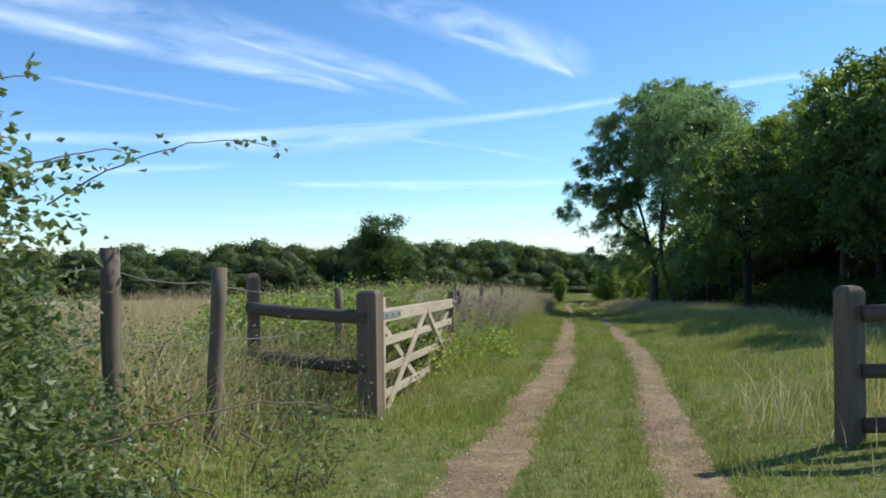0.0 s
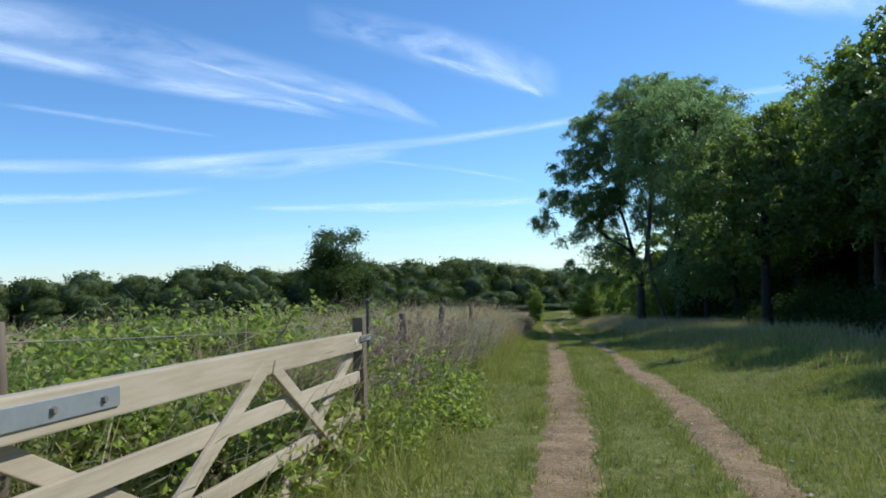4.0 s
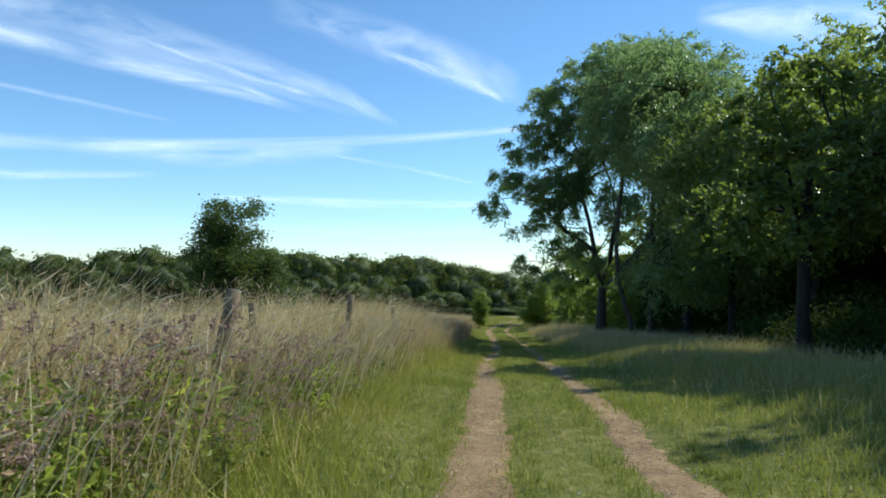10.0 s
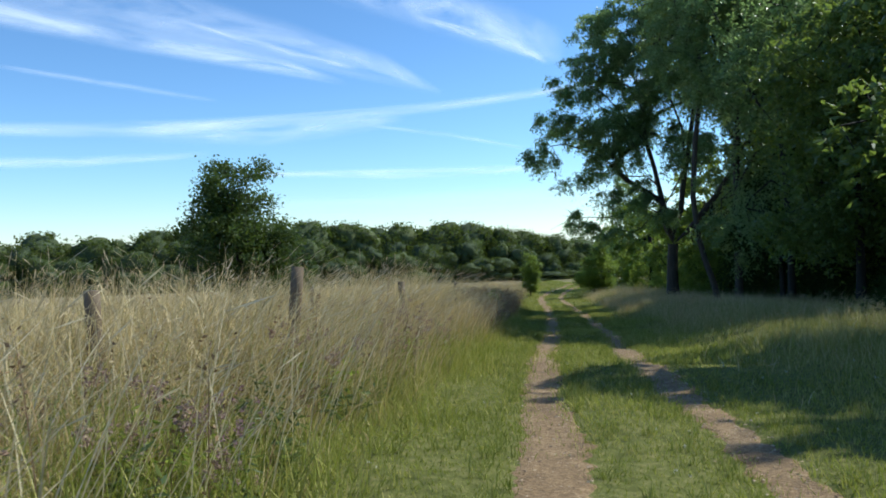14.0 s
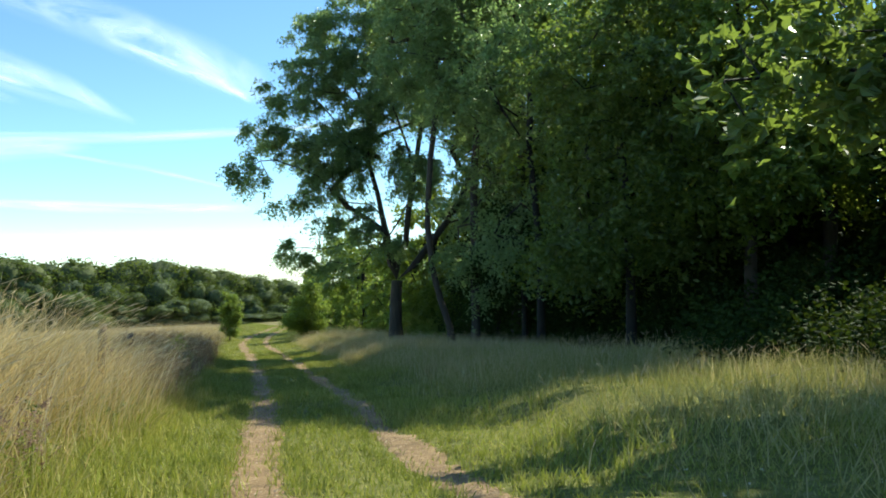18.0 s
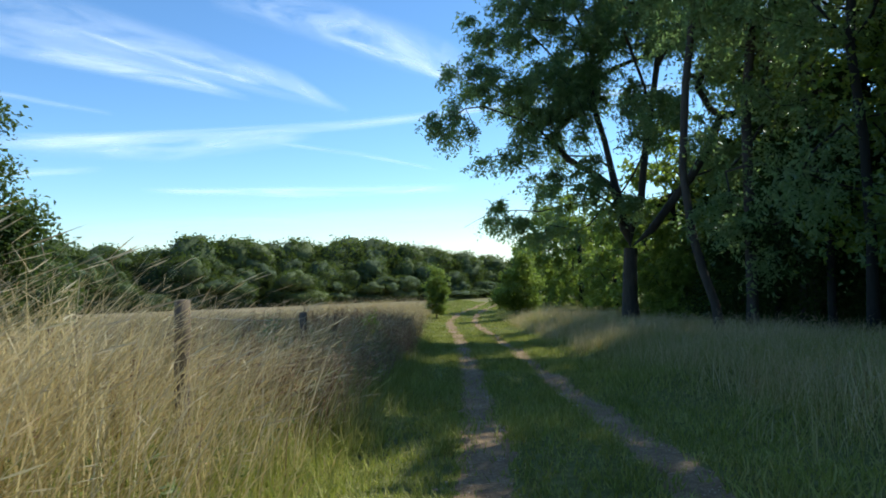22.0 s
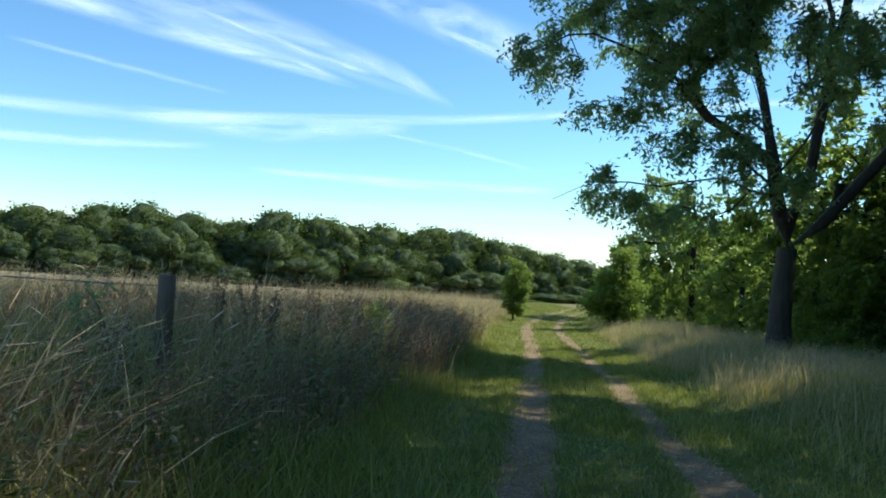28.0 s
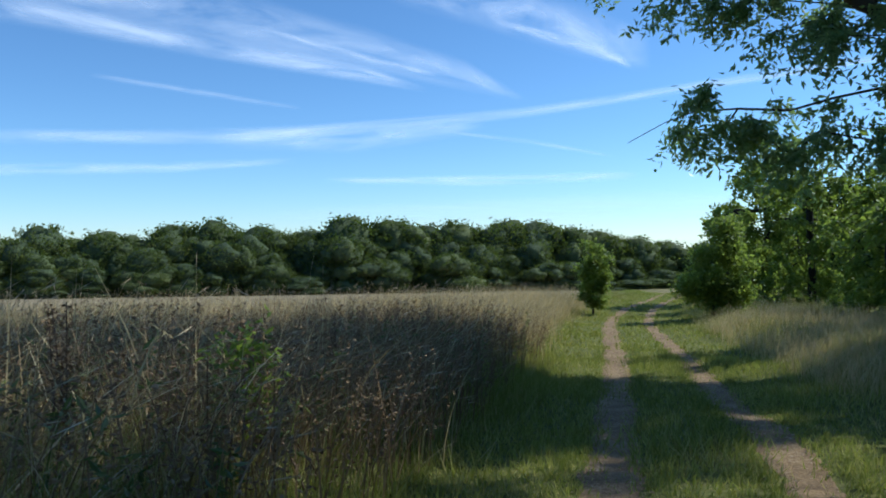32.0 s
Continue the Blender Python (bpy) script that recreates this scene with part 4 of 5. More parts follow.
def far_wood():
    """The long wood across the valley: tall crowns along its back, lower trees and bushes before them."""
    kinds = []
    for k in range(6):
        rng = np.random.default_rng(50 + k)
        lob = [((rng.uniform(-1.2, 1.2), rng.uniform(-0.5, 0.5), 7.4), (3.9, 3.9, 3.6)), ((0, -1, 2.8), (5.0, 4.2, 3.0))]
        for q in range(5):
            a = rng.uniform(0, 6.28)
            d = rng.uniform(2.0, 3.6)
            lob.append(((d * math.cos(a), d * math.sin(a) * 0.8, rng.uniform(3.4, 8.2)), (rng.uniform(2.1, 3.1), rng.uniform(2.0, 2.8), rng.uniform(1.7, 2.7))))
        kinds.append(tree("distant_tree", on_land(-130 + k * 6, 178), [(0, 0, -0.2), (0, 0, 3), (0, 0, 6)], lob, 420, 5600, (0.42, 0.33), M_FARLEAF,
                          "broad leafy tree of the distant wood", seed=60 + k, trunk_r=0.3, group="trees of the distant wood", spread=0.5, sides=4, shell=0.85, limbs=9))
        kinds[-1].children[-1].name = "leaves"
        child("crown", leafy_mass(rng, lob), kinds[-1])
    rng = np.random.default_rng(5)
    nodes = np.array([(-116, 138), (-90, 152), (-40, 172), (0, 186), (30, 193), (60, 203), (108, 224)], float)

    def plant(x, back, top, wide):
        y = float(np.interp(x, nodes[:, 0], nodes[:, 1])) + back
        high = (top - float(land(x, y))) / 10.8
        wide *= max(high, 0.55)
        copy_thing(kinds[int(rng.integers(6))], Matrix.Translation(on_land(x, y, -0.2)) @ Matrix.Rotation(rng.uniform(0, 6.28), 4, "Z") @ Matrix.Diagonal((wide, wide, high, 1)))

    xs, tops = [c[0] for c in CREST], [c[1] for c in CREST]
    for x, top in CREST:
        plant(x, 9 + rng.normal(), top, rng.uniform(1.0, 1.2))
    for back, gap, low, most, wide in ((14, 6.5, 1.2, 2.2, 1.1), (4.5, 5.2, 1.8, 5.0, 1.05), (0.5, 5.0, 3.6, 7.5, 1.15), (-3.5, 4.6, 6.0, 9.4, 1.4)):
        for x in np.arange(-114, 106, gap):
            x += rng.normal() * 1.5
            plant(x, back + rng.normal() * 1.2, float(np.interp(x, xs, tops)) - rng.uniform(low, most), wide * rng.uniform(0.85, 1.2))


far_wood()


# ---- gate and fences ----
def square_post(at, size, height, turn, mat, label, name="gate_post"):
    top = thing(name, Matrix.Translation(at) @ Matrix.Rotation(turn, 4, "Z"), label, "post")
    bm = box_bm((size, size, height + 0.3), Matrix.Translation((0, 0, height / 2 - 0.15)), 0.012)
    part("shaft", bm, mat, top)
    bm = bmesh.new()
    bmesh.ops.create_cone(bm, cap_ends=True, segments=4, radius1=size * 0.69, radius2=size * 0.5, depth=0.035, matrix=Matrix.Translation((0, 0, height + 0.017)) @ Matrix.Rotation(math.pi / 4, 4, "Z"))
    bmesh.ops.bevel(bm, geom=bm.edges[:], offset=0.006, segments=2, affect="EDGES")
    part("cap", bm, mat, top)
    return top


def round_rail(a, b, r, seed=0):
    rng = np.random.default_rng(seed)
    a, b = np.array(a), np.array(b)
    pts = [a + (b - a) * f + rng.normal(size=3) * 0.006 for f in np.linspace(0, 1, 8)]
    rr = r * (1 + rng.normal(size=8) * 0.04)
    V, F = tube(pts, rr, 12)
    me = mesh_from("rail", V, F, M_RAIL, True)
    bm = bmesh.new()
    bm.from_mesh(me)
    bmesh.ops.holes_fill(bm, edges=bm.edges, sides=14)
    bm.to_mesh(me)
    bm.free()
    return me


HINGE, LATCH = Vector((-0.66, 7.5)), Vector((0.17, 11.6))
gate_turn = math.atan2(LATCH.y - HINGE.y, LATCH.x - HINGE.x)


def field_gate():
    """A timber field gate swung open along the track."""
    length = (LATCH - HINGE).length
    z0, z1 = -0.42, -0.6
    m = Matrix.Translation((HINGE.x, HINGE.y, z0)) @ Matrix.Rotation(gate_turn, 4, "Z") @ Matrix.Rotation(-math.atan2(z1 - z0, length), 4, "Y")
    top = thing("field_gate", m, "open weathered timber field gate with diagonal braces", "gate")
    part("hinge_stile", box_bm((0.1, 0.075, 1.2), Matrix.Translation((0.2, 0, 0.62)), 0.008), M_GATE, top)
    part("latch_stile", box_bm((0.115, 0.085, 1.12), Matrix.Translation((length, 0, 0.65)), 0.01), M_POST, top, "dark upright end post of the gate")
    part("top_rail", box_bm((length - 0.25, 0.07, 0.135), Matrix.Translation((length / 2 + 0.1, 0, 1.03)), 0.008), M_GATE, top)
    for h in (0.76, 0.48, 0.22):
        part("rail", box_bm((length - 0.3, 0.028, 0.085), Matrix.Translation((length / 2 + 0.1, 0, h)), 0.005), M_GATE, top)
    for x0, h0, x1, h1, side in ((0.3, 0.06, length * 0.52, 1.0, -1), (length * 0.55, 1.0, length - 0.25, 0.1, -1), (0.25, 0.98, length * 0.5, 0.1, 1), (length * 0.53, 0.1, length - 0.12, 0.95, 1)):
        d = Vector((x1 - x0, 0, h1 - h0))
        part("brace", box_bm((d.length, 0.026, 0.08), Matrix.Translation(((x0 + x1) / 2, side * 0.031, (h0 + h1) / 2)) @ Matrix.Rotation(-math.atan2(d.z, d.x), 4, "Y"), 0.005), M_GATE, top)
    strap = part("hinge_strap", box_bm((0.72, 0.006, 0.07), Matrix.Translation((0.5, -0.041, 1.035)), 0.002), M_STEEL, top, "galvanised steel strap hinge")
    for x in (0.25, 0.5, 0.76):
        bm = bmesh.new()
        bmesh.ops.create_cone(bm, cap_ends=True, segments=6, radius1=0.016, radius2=0.012, depth=0.014, matrix=Matrix.Translation((x, -0.05, 1.035)) @ Matrix.Rotation(math.pi / 2, 4, "X"))
        part("bolt", bm, M_WIRE, strap)
    plate = part("latch_plate", box_bm((0.3, 0.008, 0.045), Matrix.Translation((length + 0.02, -0.047, 1.05)), 0.002), M_STEEL, top, "dull steel latch plate")
    for x in (length - 0.09, length - 0.02):
        bm = bmesh.new()
        bmesh.ops.create_cone(bm, cap_ends=True, segments=6, radius1=0.012, radius2=0.01, depth=0.012, matrix=Matrix.Translation((x, -0.056, 1.05)) @ Matrix.Rotation(math.pi / 2, 4, "X"))
        part("bolt", bm, M_WIRE, plate)
    bm = bmesh.new()
    bmesh.ops.create_cone(bm, cap_ends=True, segments=10, radius1=0.013, radius2=0.012, depth=0.36, matrix=Matrix.Translation((length + 0.13, -0.035, 1.15)))
    bmesh.ops.create_uvsphere(bm, u_segments=10, v_segments=6, radius=0.02, matrix=Matrix.Translation((length + 0.13, -0.035, 1.335)))
    part("latch_lever", bm, M_LEVER, top, "dark upright steel latch lever with a knob")
    bm = bmesh.new()
    bmesh.ops.create_cone(bm, cap_ends=True, segments=20, radius1=0.022, radius2=0.02, depth=0.006, matrix=Matrix.Translation((length - 0.23, -0.038, 1.03)) @ Matrix.Rotation(math.pi / 2, 4, "X"))
    part("waymark_disc", bm, M_WHITE, top, "small white round waymark")


square_post(on_land(-0.69, 7.36), 0.205, 1.18, -0.3, M_POST, "stout square weathered timber gate post")
field_gate()


def rail_fence(x0, y0, x1, y1, heights, r, label):
    """Round rails, each with its height at one end and at the other."""
    a, b = on_land(x0, y0), on_land(x1, y1)
    top = thing("rail_fence", a, label, "fence")
    for n, (h, k) in enumerate(heights):
        child("rail", round_rail((0, 0, h), (b.x - a.x, b.y - a.y, b.z - a.z + k), r, n), top)
    return top


rail_fence(-0.7, 7.3, -1.98, 7.85, ((0.95, 0.86), (0.46, 0.37)), 0.068, "two dark round timber rails beside the gate")
square_post(on_land(-1.95, 7.95), 0.13, 1.18, 0.3, M_POST, "short square dark timber fence post", "fence_post")
square_post(on_land(3.0, 5.6, -0.08), 0.155, 1.2, 0.25, M_POST, "stout square weathered timber gate post")
rail_fence(3.05, 5.52, 5.6, 4.9, ((0.94, 0.94), (0.52, 0.52), (0.13, 0.13)), 0.06, "three dark round timber rails beside the gate")
square_post(on_land(5.55, 5.05), 0.18, 1.2, 0.25, M_POST, "square dark timber fence post", "fence_post")


def fence_post(x, y, h, r, lean, seed):
    rng = np.random.default_rng(seed)
    at = on_land(x, y)
    zs = np.linspace(-0.25, h, 7)
    pts = [(z * lean[0] + rng.normal() * 0.004, z * lean[1] + rng.normal() * 0.004, z) for z in zs]
    V, F = tube(pts, r * (1 + rng.normal(size=7) * 0.03), 10)
    me = mesh_from("fence_post", V, F, M_POST, True)
    bm = bmesh.new()
    bm.from_mesh(me)
    bmesh.ops.holes_fill(bm, edges=bm.edges, sides=14)
    bm.to_mesh(me)
    bm.free()
    ob = new("fence_post", me)
    ob.matrix_world = Matrix.Translation(at)
    return tagged(ob, "weathered round timber fence post in tall dry grass", "post", "posts of the field fence")


POSTS = [(-1.95, 4.45, 1.34, 0.055, (0.01, 0)), (-1.68, 5.5, 1.3, 0.055, (0.06, 0)), (-1.2, 9.0, 1.1, 0.05, (0, 0)), (0.46, 17.34, 1.07, 0.06, (0, 0.02)), (1.07, 21.74, 1.1, 0.07, (0.17, 0)),
         (2.17, 27.3, 1.18, 0.06, (0.11, 0)), (3.2, 32.17, 1.12, 0.055, (0, 0.03)), (4.3, 36.9, 1.24, 0.055, (0.03, 0)), (4.98, 44.61, 1.09, 0.065, (0, 0))]
for n, (x, y, h, r, lean) in enumerate(POSTS):
    fence_post(x, y, h, r, lean, n)
fence_post(0.84, 26.27, 1.05, 0.06, (-0.03, 0), 40)


def fence_wires():
    for first, last in ((0, 4), (7, 9)):
        for frac in (0.92, 0.6):
            o = on_land(*POSTS[first][:2])
            top = thing("wire_fence", o, "slack rusty strand of fence wire between posts", "fence wire", "strands of fence wire")
            pts = []
            line = ([(-2.75, 2.6, 1.12)] if first == 0 else []) + POSTS[first:last]
            for (x0, y0, h0, *_), (x1, y1, h1, *_) in zip(line, line[1:]):
                a, b = on_land(x0, y0, h0 * frac), on_land(x1, y1, h1 * frac)
                for f in np.linspace(0, 1, 9):
                    pts.append(tuple(a.lerp(b, f) - o - Vector((0.05, 0, 0.16 * f * (1 - f)))))
            child("wire", mesh_from("wire", *tube(pts, np.full(len(pts), 0.0035), 4), M_WIRE), top)


fence_wires()


# ---- grass ----
def scatter(rng, y0, y1, s0, s1, per_m2):
    """Places beside the track: along it from y0 to y1, across it from s0 to s1."""
    n = int((y1 - y0) * (s1 - s0) * per_m2)
    y, s = rng.uniform(y0, y1, n), rng.uniform(s0, s1, n)
    return track(y) + s, y, s


def blades(rng, x, y, h, w, lean, wind=(0.0, 0.0), curve=0.6, bend=2):
    """A blade at each place: a tapering strip that bows over."""
    n = len(x)
    z = land(x, y) - 0.01
    az = rng.uniform(0, 2 * np.pi, n)
    out = np.stack([np.cos(az) * lean + wind[0], np.sin(az) * lean + wind[1]], 1)
    face = rng.uniform(0, 2 * np.pi, n)
    side = np.stack([np.cos(face), np.sin(face), np.zeros(n)], 1) * (w / 2)[:, None]
    base = np.stack([x, y, z], 1)
    rows = []
    for k in range(bend):
        f = k / bend
        off = np.concatenate([out * (h * f ** (1 + curve))[:, None], (h * f * (1 - 0.25 * f * np.linalg.norm(out, axis=1)))[:, None]], 1)
        wd = 1 - 0.35 * f
        rows += [base + off - side * wd, base + off + side * wd]
    tip = base + np.concatenate([out * h[:, None], (h * (1 - 0.25 * np.linalg.norm(out, axis=1)))[:, None]], 1)
    rows.append(tip)
    k = len(rows)
    V = np.stack(rows, 1).reshape(-1, 3)
    a = np.arange(n) * k
    F = []
    for q in range(bend - 1):
        F += [np.stack([a + 2 * q, a + 2 * q + 1, a + 2 * q + 3], 1), np.stack([a + 2 * q, a + 2 * q + 3, a + 2 * q + 2], 1)]
    F.append(np.stack([a + k - 3, a + k - 2, a + k - 1], 1))
    return V, np.concatenate(F), tip, out


def off_ruts(s, x, y, margin=0.2):
    return np.abs(np.abs(s) - 0.7) > margin


def patchy(x, y, scale, seed):
    """Cheap smooth unevenness from 0 to 1."""
    return 0.5 + 0.25 * (np.sin(x * scale + seed) * np.cos(y * scale * 0.8 + seed * 2.1) + np.sin((x + y) * scale * 0.53 + seed * 3.7) * np.cos((x - y) * scale * 0.37 + seed))


def turf():
    pieces = []
    for y0, y1, s0, s1, dens, hh, ww in ((-6, 30, -2.6, 5.6, 900, 0.05, 0.012), (30, 60, -2.4, 3.0, 600, 0.08, 0.017), (9, 60, -3.1, -1.5, 300, 0.2, 0.011), (60, 120, -4, 4, 90, 0.08, 0.04)):
        x, y, s = scatter(RNG, y0, y1, s0, s1, dens)
        k = off_ruts(s, x, y, narrowing(y) * np.where(s < 0, 0.36, 0.31) * RNG.random(len(s)) ** 0.9 * (0.55 + 0.8 * patchy(x, y, 3.1, 5))) | (RNG.random(len(s)) < 0.055) | ((patchy(x, y, 4.3, 8) > 0.8) & (RNG.random(len(s)) < 0.5))
        k &= RNG.random(len(s)) < np.clip((s1 - s) / (1.8 if s1 > 0 else 0.6), 0, 1) * np.clip((y + 6) / 4, 0, 1)
        x, y, s = x[k], y[k], s[k]
        h = hh * RNG.uniform(0.5, 1.5, len(x)) * (0.4 + 1.7 * patchy(x, y, 1.7, 1) ** 1.5) * (1 + 0.35 * np.clip(np.abs(s) - 1.2, 0, 3))
        v, f, *_ = blades(RNG, x, y, h, ww * RNG.uniform(0.7, 1.4, len(x)), RNG.uniform(0.1, 0.9, len(x)), bend=1)
        pieces.append((v, f))
    v, f = joined(pieces)
    tagged(new("short_grass", mesh_from("short_grass", v, f, M_TURF)), "short green grass along and between the wheel ruts", "grass", kind="stuff")


def ears(rng, tip, out, size):
    """A slender nodding seed head at each tip."""
    n = len(tip)
    d = np.concatenate([out * 1.3, np.full((n, 1), 0.35)], 1)
    d /= np.linalg.norm(d, axis=1)[:, None]
    sd = np.cross(d, rng.normal(size=(n, 3)))
    sd /= np.linalg.norm(sd, axis=1)[:, None]
    L = rng.uniform(0.06, 0.15, n)[:, None]
    W = rng.uniform(0.0018, 0.004, n)[:, None] * size
    q = np.stack([tip - d * 0.07, tip + d * L * 0.4 + sd * W, tip + d * L, tip + d * L * 0.4 - sd * W], 1).reshape(-1, 3)
    a = np.arange(n) * 4
    return q, np.concatenate([np.stack([a, a + 1, a + 2], 1), np.stack([a, a + 2, a + 3], 1)])


def tall_dry():
    pieces, heads, fallen = [], [], []
    #      along      across      per m2  width  height  lean  bend
    for y0, y1, s0, s1, dens, ww, hh, most, bend in (
        (0.5, 16, -6.5, -2.3, 210, 0.007, 0.8, 0.9, 3), (8, 20, -4.4, -2.1, 190, 0.008, 1.05, 1.0, 3), (38, 60, -6.0, -2.6, 620, 0.009, 1.0, 1.6, 3), (47, 60, -10.0, -6.0, 260, 0.012, 1.0, 1.6, 2), (14, 54, -6.0, -2.0, 300, 0.009, 1.15, 1.2, 3), (14, 54, -6.0, -1.9, 240, 0.010, 0.55, 1.2, 2),
        (54, 84, -9, -2.0, 150, 0.016, 0.95, 0.8, 2), (0, 76, -22, -6.0, 60, 0.022, 0.95, 0.6, 1)):
        x, y, s = scatter(RNG, y0, y1, s0, s1, dens)
        edge = np.clip((-s - 1.75 - np.interp(y, [12, 15, 23, 28], [0.2, 0.85, 0.7, 0.1]) - 0.5 * patchy(x, y, 1.3, 2)) / 0.9, 0.06, 1)
        keep = RNG.random(len(x)) < edge * (0.35 + 1.0 * patchy(x, y, 1.9, 9)) * np.where(s > -6, np.interp(y, [38, 41, 57, 60], [1, 0.22, 0.1, 1]), 1)
        x, y, s, edge = x[keep], y[keep], s[keep], edge[keep]
        h = hh * RNG.uniform(0.5, 1.15, len(x)) * (0.65 + 0.6 * patchy(x, y, 0.9, 4)) * (0.45 + 0.55 * edge) * np.interp(y, [0, 14, 28, 31, 36.5, 39, 41, 45, 48, 54, 60], [0.9, 0.95, 1.06, 1.35, 1.5, 1.15, 0.82, 0.82, 1.25, 1.3, 1.2])
        lean = RNG.uniform(0.05, most, len(x)) * np.where(RNG.random(len(x)) < 0.15, 1.8, 1.0) * np.interp(y, [34, 42], [1, 1.5])
        h = np.minimum(h, 1.5)
        lean = np.minimum(np.minimum(lean, 1.2), np.maximum(0.05, (-1.7 - s) / h - 0.25))
        v, f, tip, out = blades(RNG, x, y, h, ww * RNG.uniform(0.6, 1.5, len(x)), lean, (0.2, -0.03), bend=bend)
        (fallen if most > 1.5 else pieces).append((v, f))
        pick = (RNG.random(len(x)) < 0.3) & (h > 0.5)
        heads.append(ears(RNG, tip[pick], out[pick], (ww / 0.009) ** 0.7))
    tagged(new("fallen_grass", mesh_from("fallen_grass", *joined(fallen), M_THATCH)), "brown fallen grass tangled along the fence", "grass", kind="stuff")
    v, f = joined(pieces)
    tagged(new("tall_dry_grass", mesh_from("tall_dry_grass", v, f, M_DRY)), "tall straw-coloured dry grass of the field and fence line", "grass", kind="stuff")
    v, f = joined(heads)
    tagged(new("grass_seed_heads", mesh_from("grass_seed_heads", v, f, M_SEED)), "pale feathery seed heads of tall dry grass", "grass", kind="stuff")


def rough():
    pieces, heads = [], []
    #      along   across   per m2  width  height  share with seed
    for y0, y1, s0, s1, dens, ww, hh, seed in ((2, 20, 3.6, 7.6, 150, 0.011, 0.28, 0.02), (20, 36, 1.9, 7.6, 260, 0.009, 0.3, 0.03), (36, 60, 1.7, 7.6, 330, 0.009, 0.4, 0.04), (60, 90, 1.9, 8, 130, 0.018, 0.42, 0.1), (58, 100, -5, -1.7, 90, 0.025, 0.3, 0), (8, 60, -3.4, -1.75, 330, 0.010, 0.36, 0), (-1, 16, -5, -1.7, 330, 0.008, 0.42, 0.03), (8, 58, -5.4, -3.0, 130, 0.011, 0.55, 0), (40, 60, -6.2, -2.6, 110, 0.010, 0.7, 0), (26, 41, -3.4, -1.9, 330, 0.010, 0.62, 0)):
        x, y, s = scatter(RNG, y0, y1, s0, s1, dens)
        edge = np.clip((np.abs(s) - 1.7) / 1.4, 0.2, 1)
        keep = RNG.random(len(x)) < edge
        x, y, edge = x[keep], y[keep], edge[keep]
        h = hh * RNG.uniform(0.5, 1.35, len(x)) * (0.4 + 1.15 * patchy(x, y, 1.1, 7)) * (0.5 + 0.5 * edge)
        v, f, tip, out = blades(RNG, x, y, h, ww * RNG.uniform(0.7, 1.5, len(x)), RNG.uniform(0.1, 1.0, len(x)), (0.05, 0), bend=1 if y0 > 50 or hh < 0.4 else 2)
        pieces.append((v, f))
        pick = RNG.random(len(x)) < seed
        if pick.any():
            heads.append(ears(RNG, tip[pick] + np.array([0, 0, 0.03]), out[pick], 1.2))
    v, f = joined(pieces)
    tagged(new("rough_grass", mesh_from("rough_grass", v, f, M_ROUGH)), "rough knee-high green and straw grass of the verge", "grass", kind="stuff")
    v, f = joined(heads)
    tagged(new("grass_seed_heads", mesh_from("grass_seed_heads", v, f, M_SEED)), "golden seed heads over the rough grass", "grass", kind="stuff")


def golden():
    """Straw grass standing in the verge below the big ash and by the wood."""
    pieces, heads = [], []
    for y0, y1, s0, s1, dens, hh in ((5.9, 7.8, 1.25, 2.6, 85, 0.58), (3, 32, 1.3, 5.5, 7, 0.26), (49, 70, 2.0, 6.5, 190, 0.58), (37, 49, 2.4, 7.0, 110, 0.58), (22, 37, 4.4, 8.5, 30, 0.45), (6, 24, 5.0, 9.0, 40, 0.4)):
        x, y, s = scatter(RNG, y0, y1, s0, s1, dens)
        keep = (RNG.random(len(x)) < 1.5 * patchy(x, y, 1.2, 3) ** 1.5) | (y < 6.5)
        x, y = x[keep], y[keep]
        h = hh * RNG.uniform(0.6, 1.2, len(x))
        v, f, tip, out = blades(RNG, x, y, h, RNG.uniform(0.006, 0.011, len(x)), RNG.uniform(0.1, 0.7, len(x)), (0.1, 0), bend=2)
        pieces.append((v, f))
        pick = RNG.random(len(x)) < 0.35
        heads.append(ears(RNG, tip[pick], out[pick], 1.0))
    tagged(new("golden_grass", mesh_from("golden_grass", *joined(pieces), M_DRY)), "thin golden grass standing over the verge", "grass", kind="stuff")
    tagged(new("grass_seed_heads", mesh_from("grass_seed_heads", *joined(heads), M_SEED)), "golden seed heads along the wood's edge", "grass", kind="stuff")


